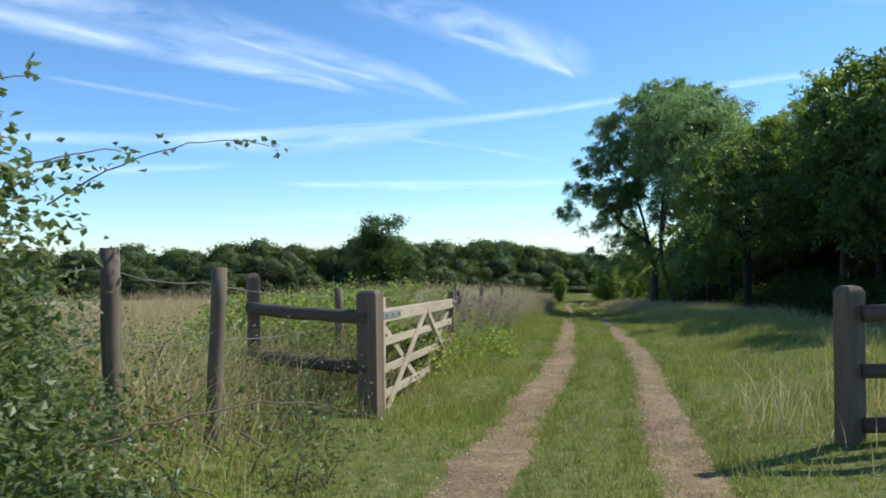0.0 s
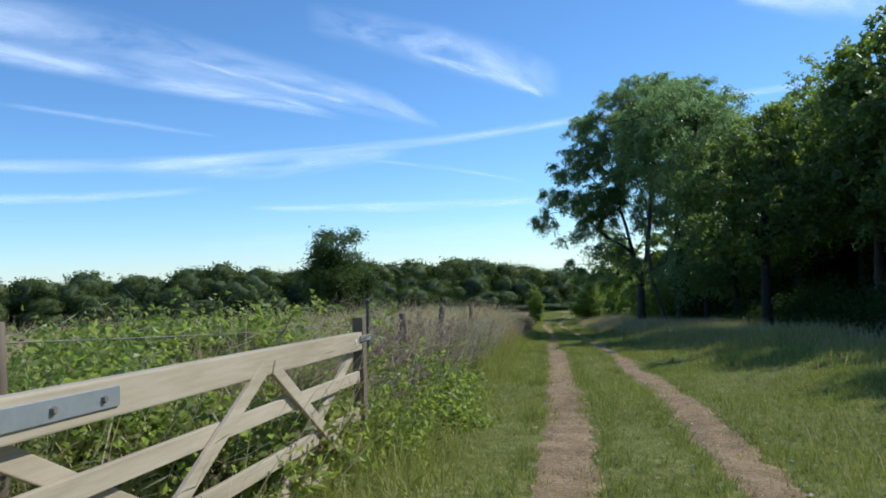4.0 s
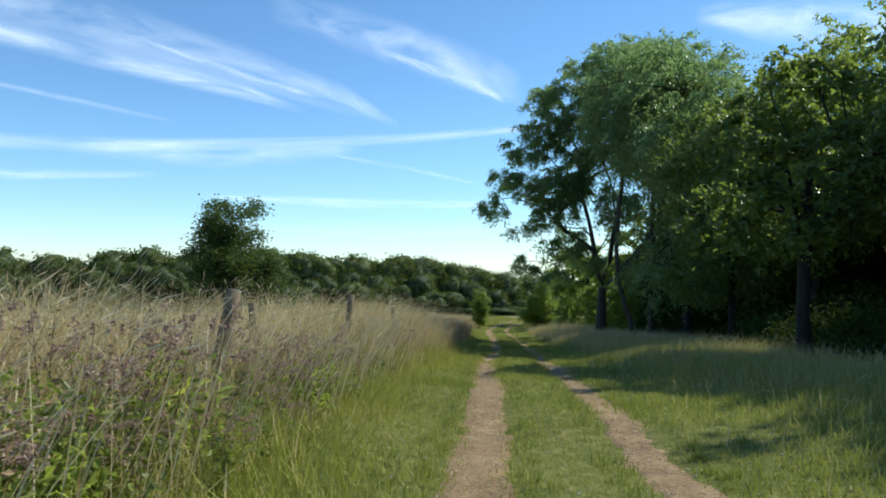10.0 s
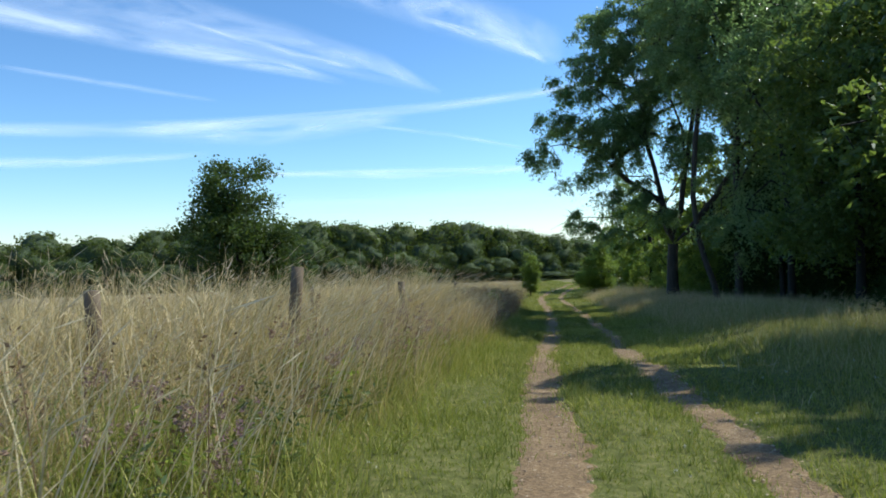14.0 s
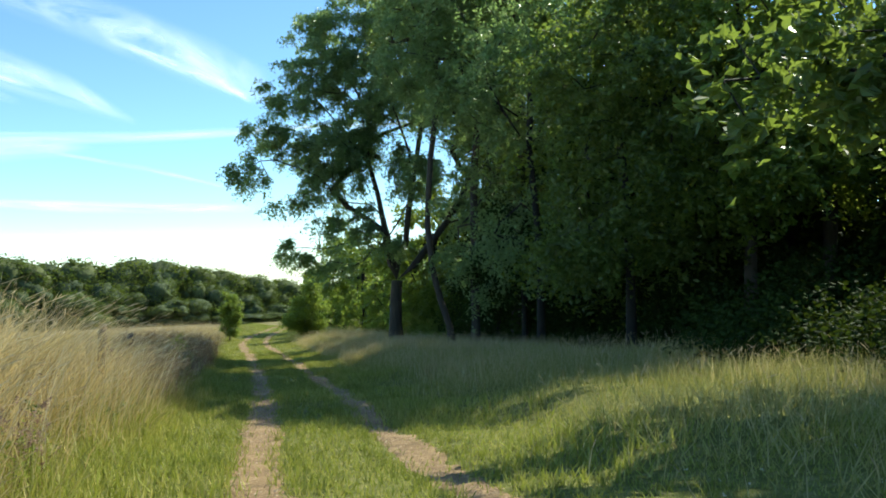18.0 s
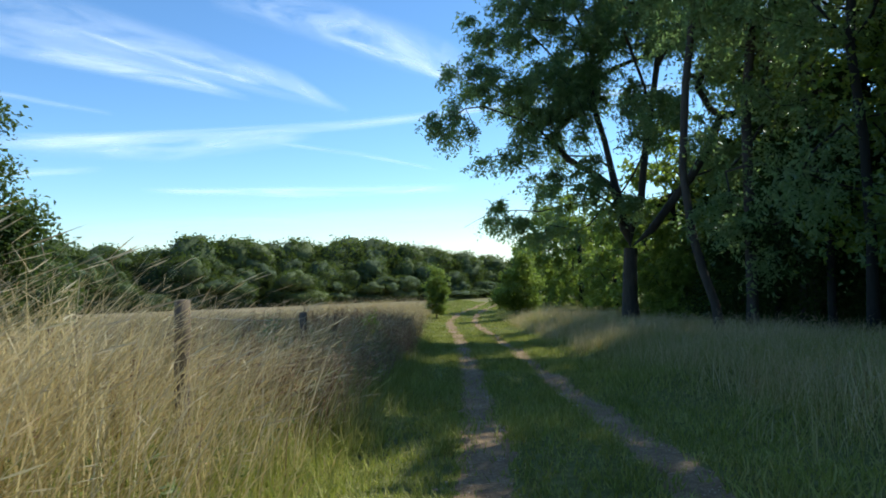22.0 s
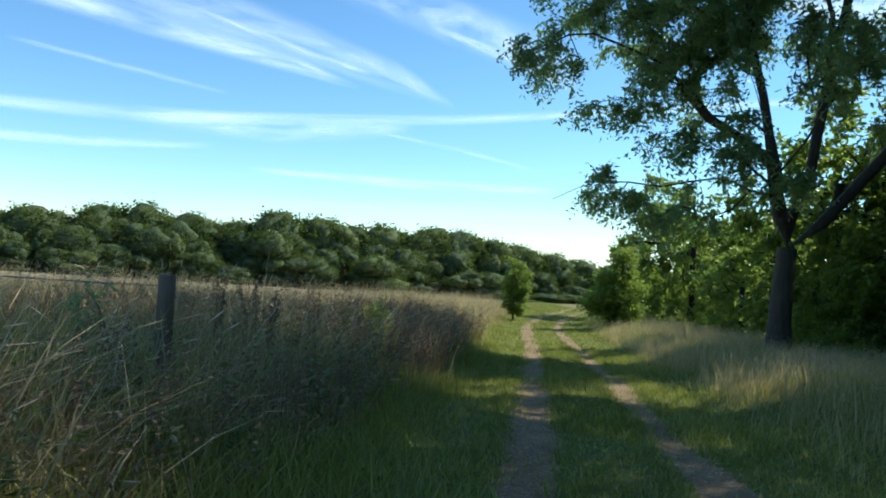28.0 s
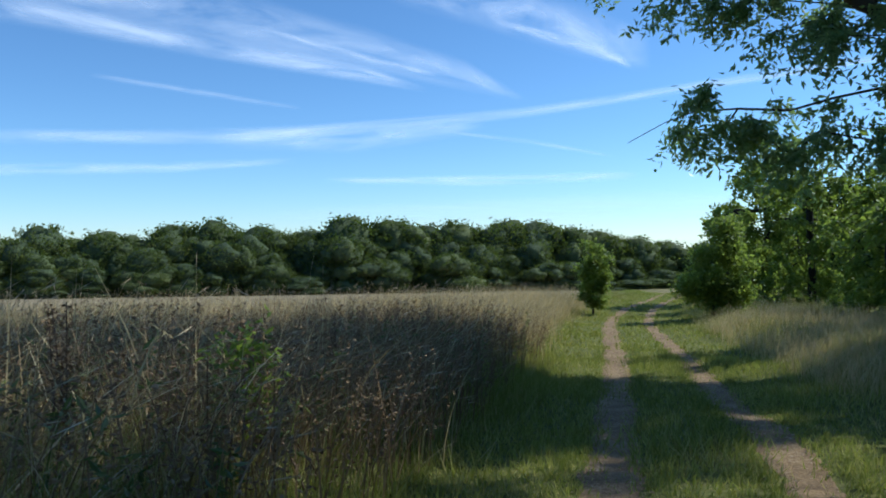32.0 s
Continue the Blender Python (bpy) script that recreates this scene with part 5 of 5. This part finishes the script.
def stalks():
    """Long pale stems that lean and cross through the dry grass, with loose heads."""
    rng = np.random.default_rng(23)
    pieces, heads = [], []
    for y0, y1, s0, s1, dens, hh in ((9, 20, -5.2, -2.2, 22, 1.05), (17, 39, -5.2, -2.2, 48, 1.1), (41, 58, -5.6, -2.6, 14, 0.95), (2, 12, -5.5, -2.2, 8, 0.85)):
        x, y, s = scatter(rng, y0, y1, s0, s1, dens)
        keep = rng.random(len(x)) < 0.25 + 1.1 * patchy(x, y, 1.6, 21)
        x, y = x[keep], y[keep]
        h = hh * rng.uniform(0.7, 1.2, len(x))
        lean = np.minimum(rng.uniform(0.1, 1.0, len(x)), np.maximum(0.05, (track(y) - 1.7 - x) / h - 0.35))
        v, f, tip, out = blades(rng, x, y, h, rng.uniform(0.005, 0.009, len(x)), lean, (0.3, -0.05), curve=0.25, bend=3)
        pieces.append((v, f))
        pick = rng.random(len(x)) < 0.5
        heads.append(ears(rng, tip[pick], out[pick], 1.1))
    tagged(new("straw_stalks", mesh_from("straw_stalks", *joined(pieces), M_STALK)), "long pale straw stalks leaning through the dry grass", "grass", kind="stuff")
    tagged(new("grass_seed_heads", mesh_from("grass_seed_heads", *joined(heads), M_STALK)), "loose pale seed heads on leaning stalks", "grass", kind="stuff")


def clover():
    """Small white flower heads in the short turf."""
    rng = np.random.default_rng(29)
    x, y, s = scatter(rng, 3, 30, -1.9, 4.2, 5)
    keep = off_ruts(s, x, y, 0.3) & (rng.random(len(x)) < patchy(x, y, 0.9, 33))
    x, y = x[keep], y[keep]
    base = np.stack([x, y, land(x, y) + rng.uniform(0.03, 0.07, len(x))], 1)
    at = (base[:, None] + rng.normal(size=(len(x), 6, 3)) * 0.005).reshape(-1, 3)
    tagged(new("clover_flowers", mesh_from("clover_flowers", *leaf_quads(rng, at, 0.013, 0.01, -0.5), M_CREAM)), "small white clover heads in the short grass", "flowers", kind="stuff")


def tufts():
    """Thicker tufts of longer grass along the edges of the ruts and over the verges."""
    rng = np.random.default_rng(37)
    n = 5200
    y = rng.uniform(2, 62, n)
    s = np.where(rng.random(n) < 0.45, np.sign(rng.random(n) - 0.5) * 0.7 + np.sign(rng.random(n) - 0.5) * rng.normal(0.37, 0.07, n), rng.uniform(-2.6, 4.5, n))
    keep = (np.abs(np.abs(s) - 0.7) > 0.2) & (rng.random(n) < 0.2 + patchy(s, y, 2.3, 41))
    s, y = s[keep], y[keep]
    per = 16
    r = np.repeat(rng.uniform(0.02, 0.07, len(s)), per)
    big = np.repeat(rng.uniform(0.07, 0.17, len(s)), per)
    y = np.repeat(y, per) + rng.normal(size=len(s) * per) * r
    x = track(y) + np.repeat(s, per) + rng.normal(size=len(y)) * r
    v, f, *_ = blades(rng, x, y, big * rng.uniform(0.5, 1.2, len(x)), rng.uniform(0.004, 0.009, len(x)), rng.uniform(0.1, 1.0, len(x)), bend=2)
    tagged(new("grass_tufts", mesh_from("grass_tufts", v, f, M_TUFT)), "tufts of longer green grass along the wheel ruts", "grass", kind="stuff")


def leafy_weeds():
    """Tall green weeds in the shade along the fence: upright stems with narrow leaves all the way up."""
    rng = np.random.default_rng(19)
    pieces = []
    for y0, y1, s1, dens in ((41, 59, -2.3, 6), (28, 41, -2.2, 6), (13, 28, -2.0, 7)):
        x, y, s = scatter(rng, y0, y1, -5.4, s1, dens)
        keep = rng.random(len(x)) < 1.6 * patchy(x, y, 1.1, 15)
        x, y = x[keep], y[keep]
        h = rng.uniform(0.5, 1.0, len(x)) * np.interp(y, [36, 40, 45, 48], [0.5, 0.7, 0.7, 1])
        v, f, tip, out = blades(rng, x, y, h, np.full(len(x), 0.009), rng.uniform(0, 0.25, len(x)), bend=3)
        pieces.append((v, f))
        base = np.stack([x, y, land(x, y)], 1)
        g = rng.uniform(0.15, 1.0, (len(x), 26, 1))
        at = base[:, None] + (tip - base)[:, None] * g + rng.normal(size=(len(x), 26, 3)) * 0.02
        pieces.append(leaf_quads(rng, at.reshape(-1, 3), 0.1, 0.026, 0.1, 0.5))
    tagged(new("leafy_weeds", mesh_from("leafy_weeds", *joined(pieces), M_HEDGELEAF)), "tall green leafy weeds in the shaded fence line", "weeds", kind="stuff")


def dead_weeds():
    """Brown weed stems standing and leaning through the dry grass, rough with seed towards their tops."""
    rng = np.random.default_rng(17)
    pieces = []
    for y0, y1, s0, dens, hh in ((1, 14, -5.2, 7, 0.8), (14, 38, -5.2, 4, 0.95), (38, 60, -5.2, 46, 1.02), (47, 58, -8.5, 22, 1.15)):
        x, y, s = scatter(rng, y0, y1, s0, -2.1, dens)
        keep = rng.random(len(x)) < 0.3 + 1.2 * patchy(x, y, 1.4, 12)
        x, y = x[keep], y[keep]
        h = hh * rng.uniform(0.5, 1.15, len(x)) * np.interp(y, [39, 41, 45, 48], [1, 0.75, 0.75, 1])
        v, f, tip, out = blades(rng, x, y, h, rng.uniform(0.006, 0.011, len(x)), rng.uniform(0, 0.45, len(x)), (0.12, 0), bend=3)
        pieces.append((v, f))
        base = np.stack([x, y, land(x, y)], 1)
        g = rng.uniform(0.55, 1.0, (len(x), 12, 1))
        at = base[:, None] + (tip - base)[:, None] * g + rng.normal(size=(len(x), 12, 3)) * 0.02
        pieces.append(leaf_quads(rng, at.reshape(-1, 3), 0.034, 0.018, 0, 0))
    v, f = joined(pieces)
    tagged(new("dead_weeds", mesh_from("dead_weeds", v, f, M_WEED)), "brown seeding weed stems among the dry grass", "weeds", kind="stuff")


def stones():
    rng = np.random.default_rng(11)
    n = 16000
    y = rng.uniform(1, 60, n) ** 1.0
    s = np.sign(rng.random(n) - 0.5) * 0.7 + rng.normal(size=n) * 0.13 * narrowing(y)
    x = track(y) + s
    r = rng.uniform(0.005, 0.017, n) * np.where(rng.random(n) < 0.07, 1.7, 1.0)
    z = land(x, y) + 0.015
    base = np.array([(1, 0, 0), (-0.5, 0.87, 0), (-0.5, -0.87, 0), (0.2, 0.1, 0.42)])
    V = base[None] * r[:, None, None] * rng.uniform(0.6, 1.4, (n, 4, 3))
    a = rng.uniform(0, 6.28, n)
    c, sn = np.cos(a)[:, None], np.sin(a)[:, None]
    V = np.stack([V[..., 0] * c - V[..., 1] * sn, V[..., 0] * sn + V[..., 1] * c, V[..., 2]], -1) + np.stack([x, y, z], 1)[:, None]
    F = np.array([(0, 1, 3), (1, 2, 3), (2, 0, 3)])[None] + (np.arange(n) * 4)[:, None, None]
    tagged(new("loose_stones", mesh_from("loose_stones", V.reshape(-1, 3), F.reshape(-1, 3), M_STONE)), "small pale loose stones scattered in the wheel ruts", "stones", kind="stuff")


turf()
tall_dry()
rough()
golden()
stalks()
clover()
tufts()
leafy_weeds()
dead_weeds()
stones()


# ---- brambles, hedge, thistles ----
def mound(name, at, lobes, clumps, leaves, leaf, mat, label, seed, category="bramble", canes=14, spread=0.16):
    """A sprawling bush: arching canes from the ground and leaves in clumps over it."""
    rng = np.random.default_rng(seed)
    top = thing(name, at, label, category, "bushes of the verge")
    ends = in_lobes(rng, lobes, clumps, 0.6)
    ends = ends[ends[:, 2] > 0.02]
    for k in range(canes):
        e = ends[rng.integers(len(ends))]
        b = np.array([e[0] * 0.3 + rng.normal() * 0.2, e[1] * 0.3 + rng.normal() * 0.2, -0.05])
        mid = (b + e) / 2 + np.array([0, 0, 0.3 * e[2] + 0.1])
        t = np.linspace(0, 1, 8)[:, None]
        P = (1 - t) ** 2 * b + 2 * t * (1 - t) * mid + t**2 * e
        child("cane", mesh_from("cane", *tube(P, np.linspace(0.008, 0.003, 8), 5), M_CANE, True), top)
    base = np.repeat(ends, max(1, leaves // len(ends)), 0)
    P = base + rng.normal(size=base.shape) * spread
    P[:, 2] = np.maximum(P[:, 2], 0.01)
    child("foliage", mesh_from("foliage", *leaf_quads(rng, P, *leaf, 0.1), mat), top)
    tagged(top.children[-1], kind="stuff")
    return top


def spray(name, a, b, lift, leaves, seed, label, r=0.006, leaf=(0.05, 0.036), mat=None):
    """One long arching bramble shoot with leaves in threes along it."""
    rng = np.random.default_rng(seed)
    a, b = np.array(a), np.array(b)
    top = thing(name, Vector(a), label, "bramble", "long bramble shoots")
    t = np.linspace(0, 1, 18)[:, None]
    P = (b - a) * t + np.array([0, 0, lift]) * (4 * t * (1 - t)) + rng.normal(size=(18, 3)) * 0.006
    child("cane", mesh_from("cane", *tube(P, np.linspace(r, r * 0.35, 18), 6), M_CANE, True), top)
    at = []
    for k in range(leaves):
        f = rng.uniform(0.03, 1.0) * 17
        i = min(16, int(f))
        p = P[i] + (P[i + 1] - P[i]) * (f - i)
        d = rng.normal(size=3) * 0.05
        at += [p + d, p + d * 1.3 + rng.normal(size=3) * 0.012, p + d * 0.7]
    child("foliage", mesh_from("foliage", *leaf_quads(rng, np.array(at), *leaf, 0.3), mat or M_HEDGELEAF), top)
    tagged(top.children[-1], kind="stuff")


mound("hedge_bush", on_land(-2.15, 2.55), [((0.0, 0, 1.4), (0.75, 0.7, 0.55)), ((0.0, 0.1, 0.75), (0.85, 0.8, 0.65)), ((0.1, -0.3, 0.3), (0.75, 0.7, 0.4))], 460, 30000, (0.045, 0.03), M_HEDGELEAF,
      "overgrown grey-green hedge bush beside the gate", 71, "hedge", 30, 0.09)
mound("hedge_bush", on_land(-2.6, 4.0), [((0, 0, 0.7), (0.7, 0.7, 0.6)), ((0.3, -0.1, 0.3), (0.8, 0.7, 0.4))], 120, 6500, (0.045, 0.03), M_HEDGELEAF, "overgrown grey-green hedge bush beside the fence", 72, "hedge", 16, 0.09)
mound("hedge_bush", on_land(-1.5, 3.1), [((0, 0, 0.2), (0.4, 0.5, 0.2))], 50, 1800, (0.055, 0.036), M_HEDGELEAF, "low tangle of bramble leaves in dry grass", 73, "bramble", 10, 0.08)
spray("bramble_shoot", (-2.08, 4.0, 1.54), (-1.07, 4.78, 1.95), 0.14, 17, 74, "long bramble shoot arching out against the sky")
spray("bramble_shoot", (-1.75, 2.6, 1.45), (-1.35, 3.2, 1.72), 0.06, 20, 75, "short leafy bramble shoot against the sky")
spray("bramble_shoot", (-1.9, 2.5, 1.7), (-1.55, 2.9, 1.98), 0.04, 14, 76, "short leafy bramble shoot against the sky")
spray("bramble_shoot", (-1.32, 2.7, 0.58), (-0.32, 3.7, 0.46), 0.13, 8, 77, "long bare bramble shoot trailing over dry grass")
for n, (x, y, r, h) in enumerate([(-1.9, 5.3, 0.35, 0.4), (-2.9, 6.4, 0.4, 0.45), (-1.2, 6.3, 0.45, 0.5), (-3.8, 6.0, 0.4, 0.4), (-1.3, 8.2, 0.5, 0.8), (-2.4, 7.2, 0.6, 0.7), (-0.9, 5.0, 0.35, 0.35), (-1.6, 4.2, 0.4, 0.45), (-3.6, 7.4, 0.7, 0.8), (-1.1, 9.6, 0.5, 0.9)]):
    mound("bramble_bush", on_land(x, y), [((0, 0, h * 0.5), (r, r, h * 0.5))], int(130 * r), int(4000 * r * r), (0.045, 0.028), (M_HEDGELEAF, M_BRAMBLE)[n % 2],
          "straggling grey-green bramble in dry grass by the gate", 400 + n, canes=8, spread=0.13)
BANK = [(-1.35, 12.4, 0.85, 1.15, 81), (-0.75, 13.0, 0.7, 1.2, 82), (-2.1, 12.6, 0.8, 1.15, 83), (-1.6, 11.0, 0.7, 0.9, 84), (0.15, 14.4, 0.6, 0.75, 85), (-0.35, 15.3, 0.7, 0.8, 86), (-1.3, 14.4, 0.8, 1.05, 87), (0.45, 16.2, 0.45, 0.5, 88),
        (-2.6, 10.4, 0.8, 0.9, 89), (-1.75, 9.4, 0.5, 0.75, 90), (2.75, 30.8, 0.5, 0.45, 91), (-0.4, 18.4, 0.7, 0.8, 92), (-1.6, 17.0, 0.8, 0.9, 93)]
rg = np.random.default_rng(55)
for k in range(26):
    yy = 9.6 + 8.6 * rg.random()
    ss = rg.uniform(-3.7, -1.95)
    BANK.append((float(track(yy)) + ss, yy, rg.uniform(0.36, 0.56), rg.uniform(0.5, 0.75) * float(np.interp(ss, [-3.6, -2.7, -1.9], [1.2, 0.85, 0.28])), 200 + k))
BANK = [(min(x, -0.95 + (y - 7.5) * 0.19 - r * 0.55 + 0.1) if y < 11.9 else x, y, r, h, sd) for x, y, r, h, sd in BANK]
for x, y, r, h, sd in BANK:
    x, h = x - 0.3 * (y > 11.9), h * (0.9 if y > 11.9 else 1.05)
    mound("bramble_bush", on_land(x, y), [((0, 0, h * 0.5), (r, r, h * 0.5)), ((r * 0.5, -r * 0.4, h * 0.3), (r * 0.8, r * 0.8, h * 0.4))], int(360 * r), int(9500 * r * r * max(1.0, h)), (0.07, 0.048), M_BRAMBLE,
          "bright green sprawling bramble bush in the verge", sd, canes=8, spread=0.11)

for k in range(16):
    yy = rg.uniform(11.5, 18.5)
    xx = float(track(yy)) + rg.uniform(-4.4, -2.9)
    a = on_land(xx, yy, 0.3)
    b = a + Vector((rg.uniform(-0.6, 0.6), rg.uniform(-0.6, 0.4), rg.uniform(0.5, 0.95)))
    spray("bramble_shoot", tuple(a), tuple(b), rg.uniform(0.1, 0.25), 30, 600 + k, "arching leafy shoot rising from the bramble bank", 0.005, (0.07, 0.048), M_BRAMBLE)

# Thicket added along the wood's foot, near-black to paint its band of shade
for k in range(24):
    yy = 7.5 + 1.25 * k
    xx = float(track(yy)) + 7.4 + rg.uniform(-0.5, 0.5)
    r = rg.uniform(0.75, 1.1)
    mound("bramble_bush", on_land(xx, yy), [((0, 0, 0.35), (r, r, 0.5)), ((r * 0.7, 0.2, 0.5), (r, r, 0.7))], int(80 * r), int(1700 * r * r), (0.11, 0.075), M_SHADELEAF,
          "added bramble thicket, near-black to paint shade at the wood's foot", 700 + k, canes=4, spread=0.2)
# Taller thicket added to paint the black shade under the trees
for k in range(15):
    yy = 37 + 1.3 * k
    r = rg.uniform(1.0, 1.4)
    mound("bramble_bush", on_land(17.6 + rg.uniform(-0.4, 0.6) + 0.06 * k, yy), [((0, 0, 0.7), (r, r, 0.9)), ((0.4, 0.2, 1.3), (r, r, 0.9))], int(90 * r), int(1900 * r * r), (0.12, 0.08), M_SHADELEAF,
          "tall added thicket, near-black to paint shade under the wood's trees", 740 + k, canes=4, spread=0.22)


def thistle(seed, petals):
    """A clump of branching stems with leaves below and faded purple heads above."""
    rng = np.random.default_rng(seed)
    top = thing("knapweed_clump", on_land(0, 0), "clump of faded grey-pink knapweed on branching stems" if petals is M_PURPLE else "clump of violet knapweed on branching stems", "wild flowers", "knapweed of the verge")
    stems, lv, fl = [], [], []
    for k in range(11):
        b = np.array([rng.normal() * 0.09, rng.normal() * 0.09, 0])
        h = rng.uniform(0.4, 0.78)
        e = b + np.array([rng.normal() * 0.16, rng.normal() * 0.16, h])
        t = np.linspace(0, 1, 5)[:, None]
        P = b + (e - b) * t + np.array([rng.normal() * 0.03, rng.normal() * 0.03, 0]) * np.sin(t * 3.1)
        stems.append(tube(P, np.linspace(0.004, 0.002, 5), 4))
        lv.append(b + (e - b) * rng.uniform(0.05, 0.8, (20, 1)) + rng.normal(size=(20, 3)) * 0.035)
        for q in range(int(rng.integers(2, 5))):
            c = e + rng.normal(size=3) * np.array([0.06, 0.06, 0.04])
            fl.append(c + rng.normal(size=(16, 3)) * 0.013)
    child("stalk", mesh_from("stalk", *joined(stems), M_CANE, True), top)
    tagged(top.children[-1], kind="stuff")
    child("foliage", mesh_from("foliage", *leaf_quads(rng, np.concatenate(lv), 0.08, 0.026, -0.1), M_BRAMBLE), top)
    tagged(top.children[-1], kind="stuff")
    child("blossom", mesh_from("blossom", *leaf_quads(rng, np.concatenate(fl), 0.03, 0.016, -0.3), petals), top)
    tagged(top.children[-1], kind="stuff")
    return top


def thistles():
    rng = np.random.default_rng(31)
    kinds = [thistle(90 + k, M_VIOLET if k == 3 else M_PURPLE) for k in range(4)]
    n = 0
    while n < 96:
        y = rng.uniform(11.2, 33)
        s = rng.uniform(-3.9, -2.25)
        if rng.random() > np.interp(y, [11, 12, 16.5, 19, 24, 29, 30, 33], [0.6, 1, 1, 0.55, 0.2, 0.2, 0.5, 0.4]):
            continue
        x = float(track(y)) + s
        if patchy(x, y, 2.2, 6) < 0.42 or (y < 11.8 and x > -1.0 + (y - 7.5) * 0.19):
            continue
        m = Matrix.Translation(on_land(x, y)) @ Matrix.Rotation(rng.uniform(0, 6.28), 4, "Z")
        sc = rng.uniform(0.75, 1.15) if y < 17.5 else rng.uniform(0.6, 0.95)
        m = m @ Matrix.Diagonal((sc, sc, sc, 1))
        if n < 4:
            kinds[n].matrix_basis = m
        else:
            copy_thing(kinds[n % 3 if n % 17 else 3], m)
        n += 1
    for x, y in ((1.2, 18.85), (1.4, 19.2), (1.65, 18.9), (1.7, 20.4), (0.65, 19.3), (2.0, 21.7), (0.95, 19.35), (1.05, 18.6), (1.5, 19.7), (1.2, 22.1), (0.9, 17.9), (1.3, 18.3), (2.55, 31.0), (2.9, 31.4), (3.1, 30.6)):
        sc = rng.uniform(0.85, 1.15)
        copy_thing(kinds[int(rng.integers(3))], Matrix.Translation(on_land(x, y)) @ Matrix.Rotation(rng.uniform(0, 6.28), 4, "Z") @ Matrix.Diagonal((sc, sc, sc, 1)))


thistles()


def dock(x, y, h, seed):
    """A dead dock: brown upright stalks thick with seed."""
    rng = np.random.default_rng(seed)
    top = thing("dock_plant", on_land(x, y), "dead brown dock with upright stalks of seed", "weed", "docks of the fence line")
    for k in range(int(rng.integers(2, 4))):
        e = np.array([rng.normal() * 0.1, rng.normal() * 0.1, h * rng.uniform(0.8, 1.05)])
        b = np.array([rng.normal() * 0.03, rng.normal() * 0.03, 0])
        stalk = child("stalk", mesh_from("stalk", *tube([b, b * 0.5 + e * 0.5, e], [0.006, 0.005, 0.003], 5), M_CANE, True), top)
        f = rng.uniform(0.45, 1.0, (150, 1))
        at = b + (e - b) * f + rng.normal(size=(150, 3)) * 0.014
        tagged(child("seed_spike", mesh_from("seed_spike", *leaf_quads(rng, at, 0.03, 0.02, 0), M_WEED), stalk), kind="stuff")


for n, (x, y, h) in enumerate([(2.9, 32.6, 1.3), (3.2, 36.2, 1.05), (3.6, 37.0, 1.1), (4.0, 36.6, 1.0), (4.5, 40.5, 1.0), (5.2, 47.3, 1.15), (5.7, 48.4, 1.1), (4.9, 46.6, 1.2), (6.2, 49.8, 1.1), (5.5, 46.2, 1.0), (6.5, 51.5, 1.1), (2.2, 29.0, 1.0)]):
    dock(x, y, h, 300 + n)
mound("elder_sapling", on_land(6.4, 49.2), [((0, 0, 0.7), (0.16, 0.16, 0.4))], 20, 240, (0.075, 0.04), M_BRIGHTLEAF, "small bright elder sapling in the shaded grass", 320, "sapling", 4, 0.06)
mound("bramble_sapling", on_land(4.45, 44.5), [((0, 0, 0.85), (0.2, 0.15, 0.2))], 12, 120, (0.08, 0.035), M_LEAF, "dark-leaved bramble sapling by the fence wire", 321, "sapling", 3, 0.05)
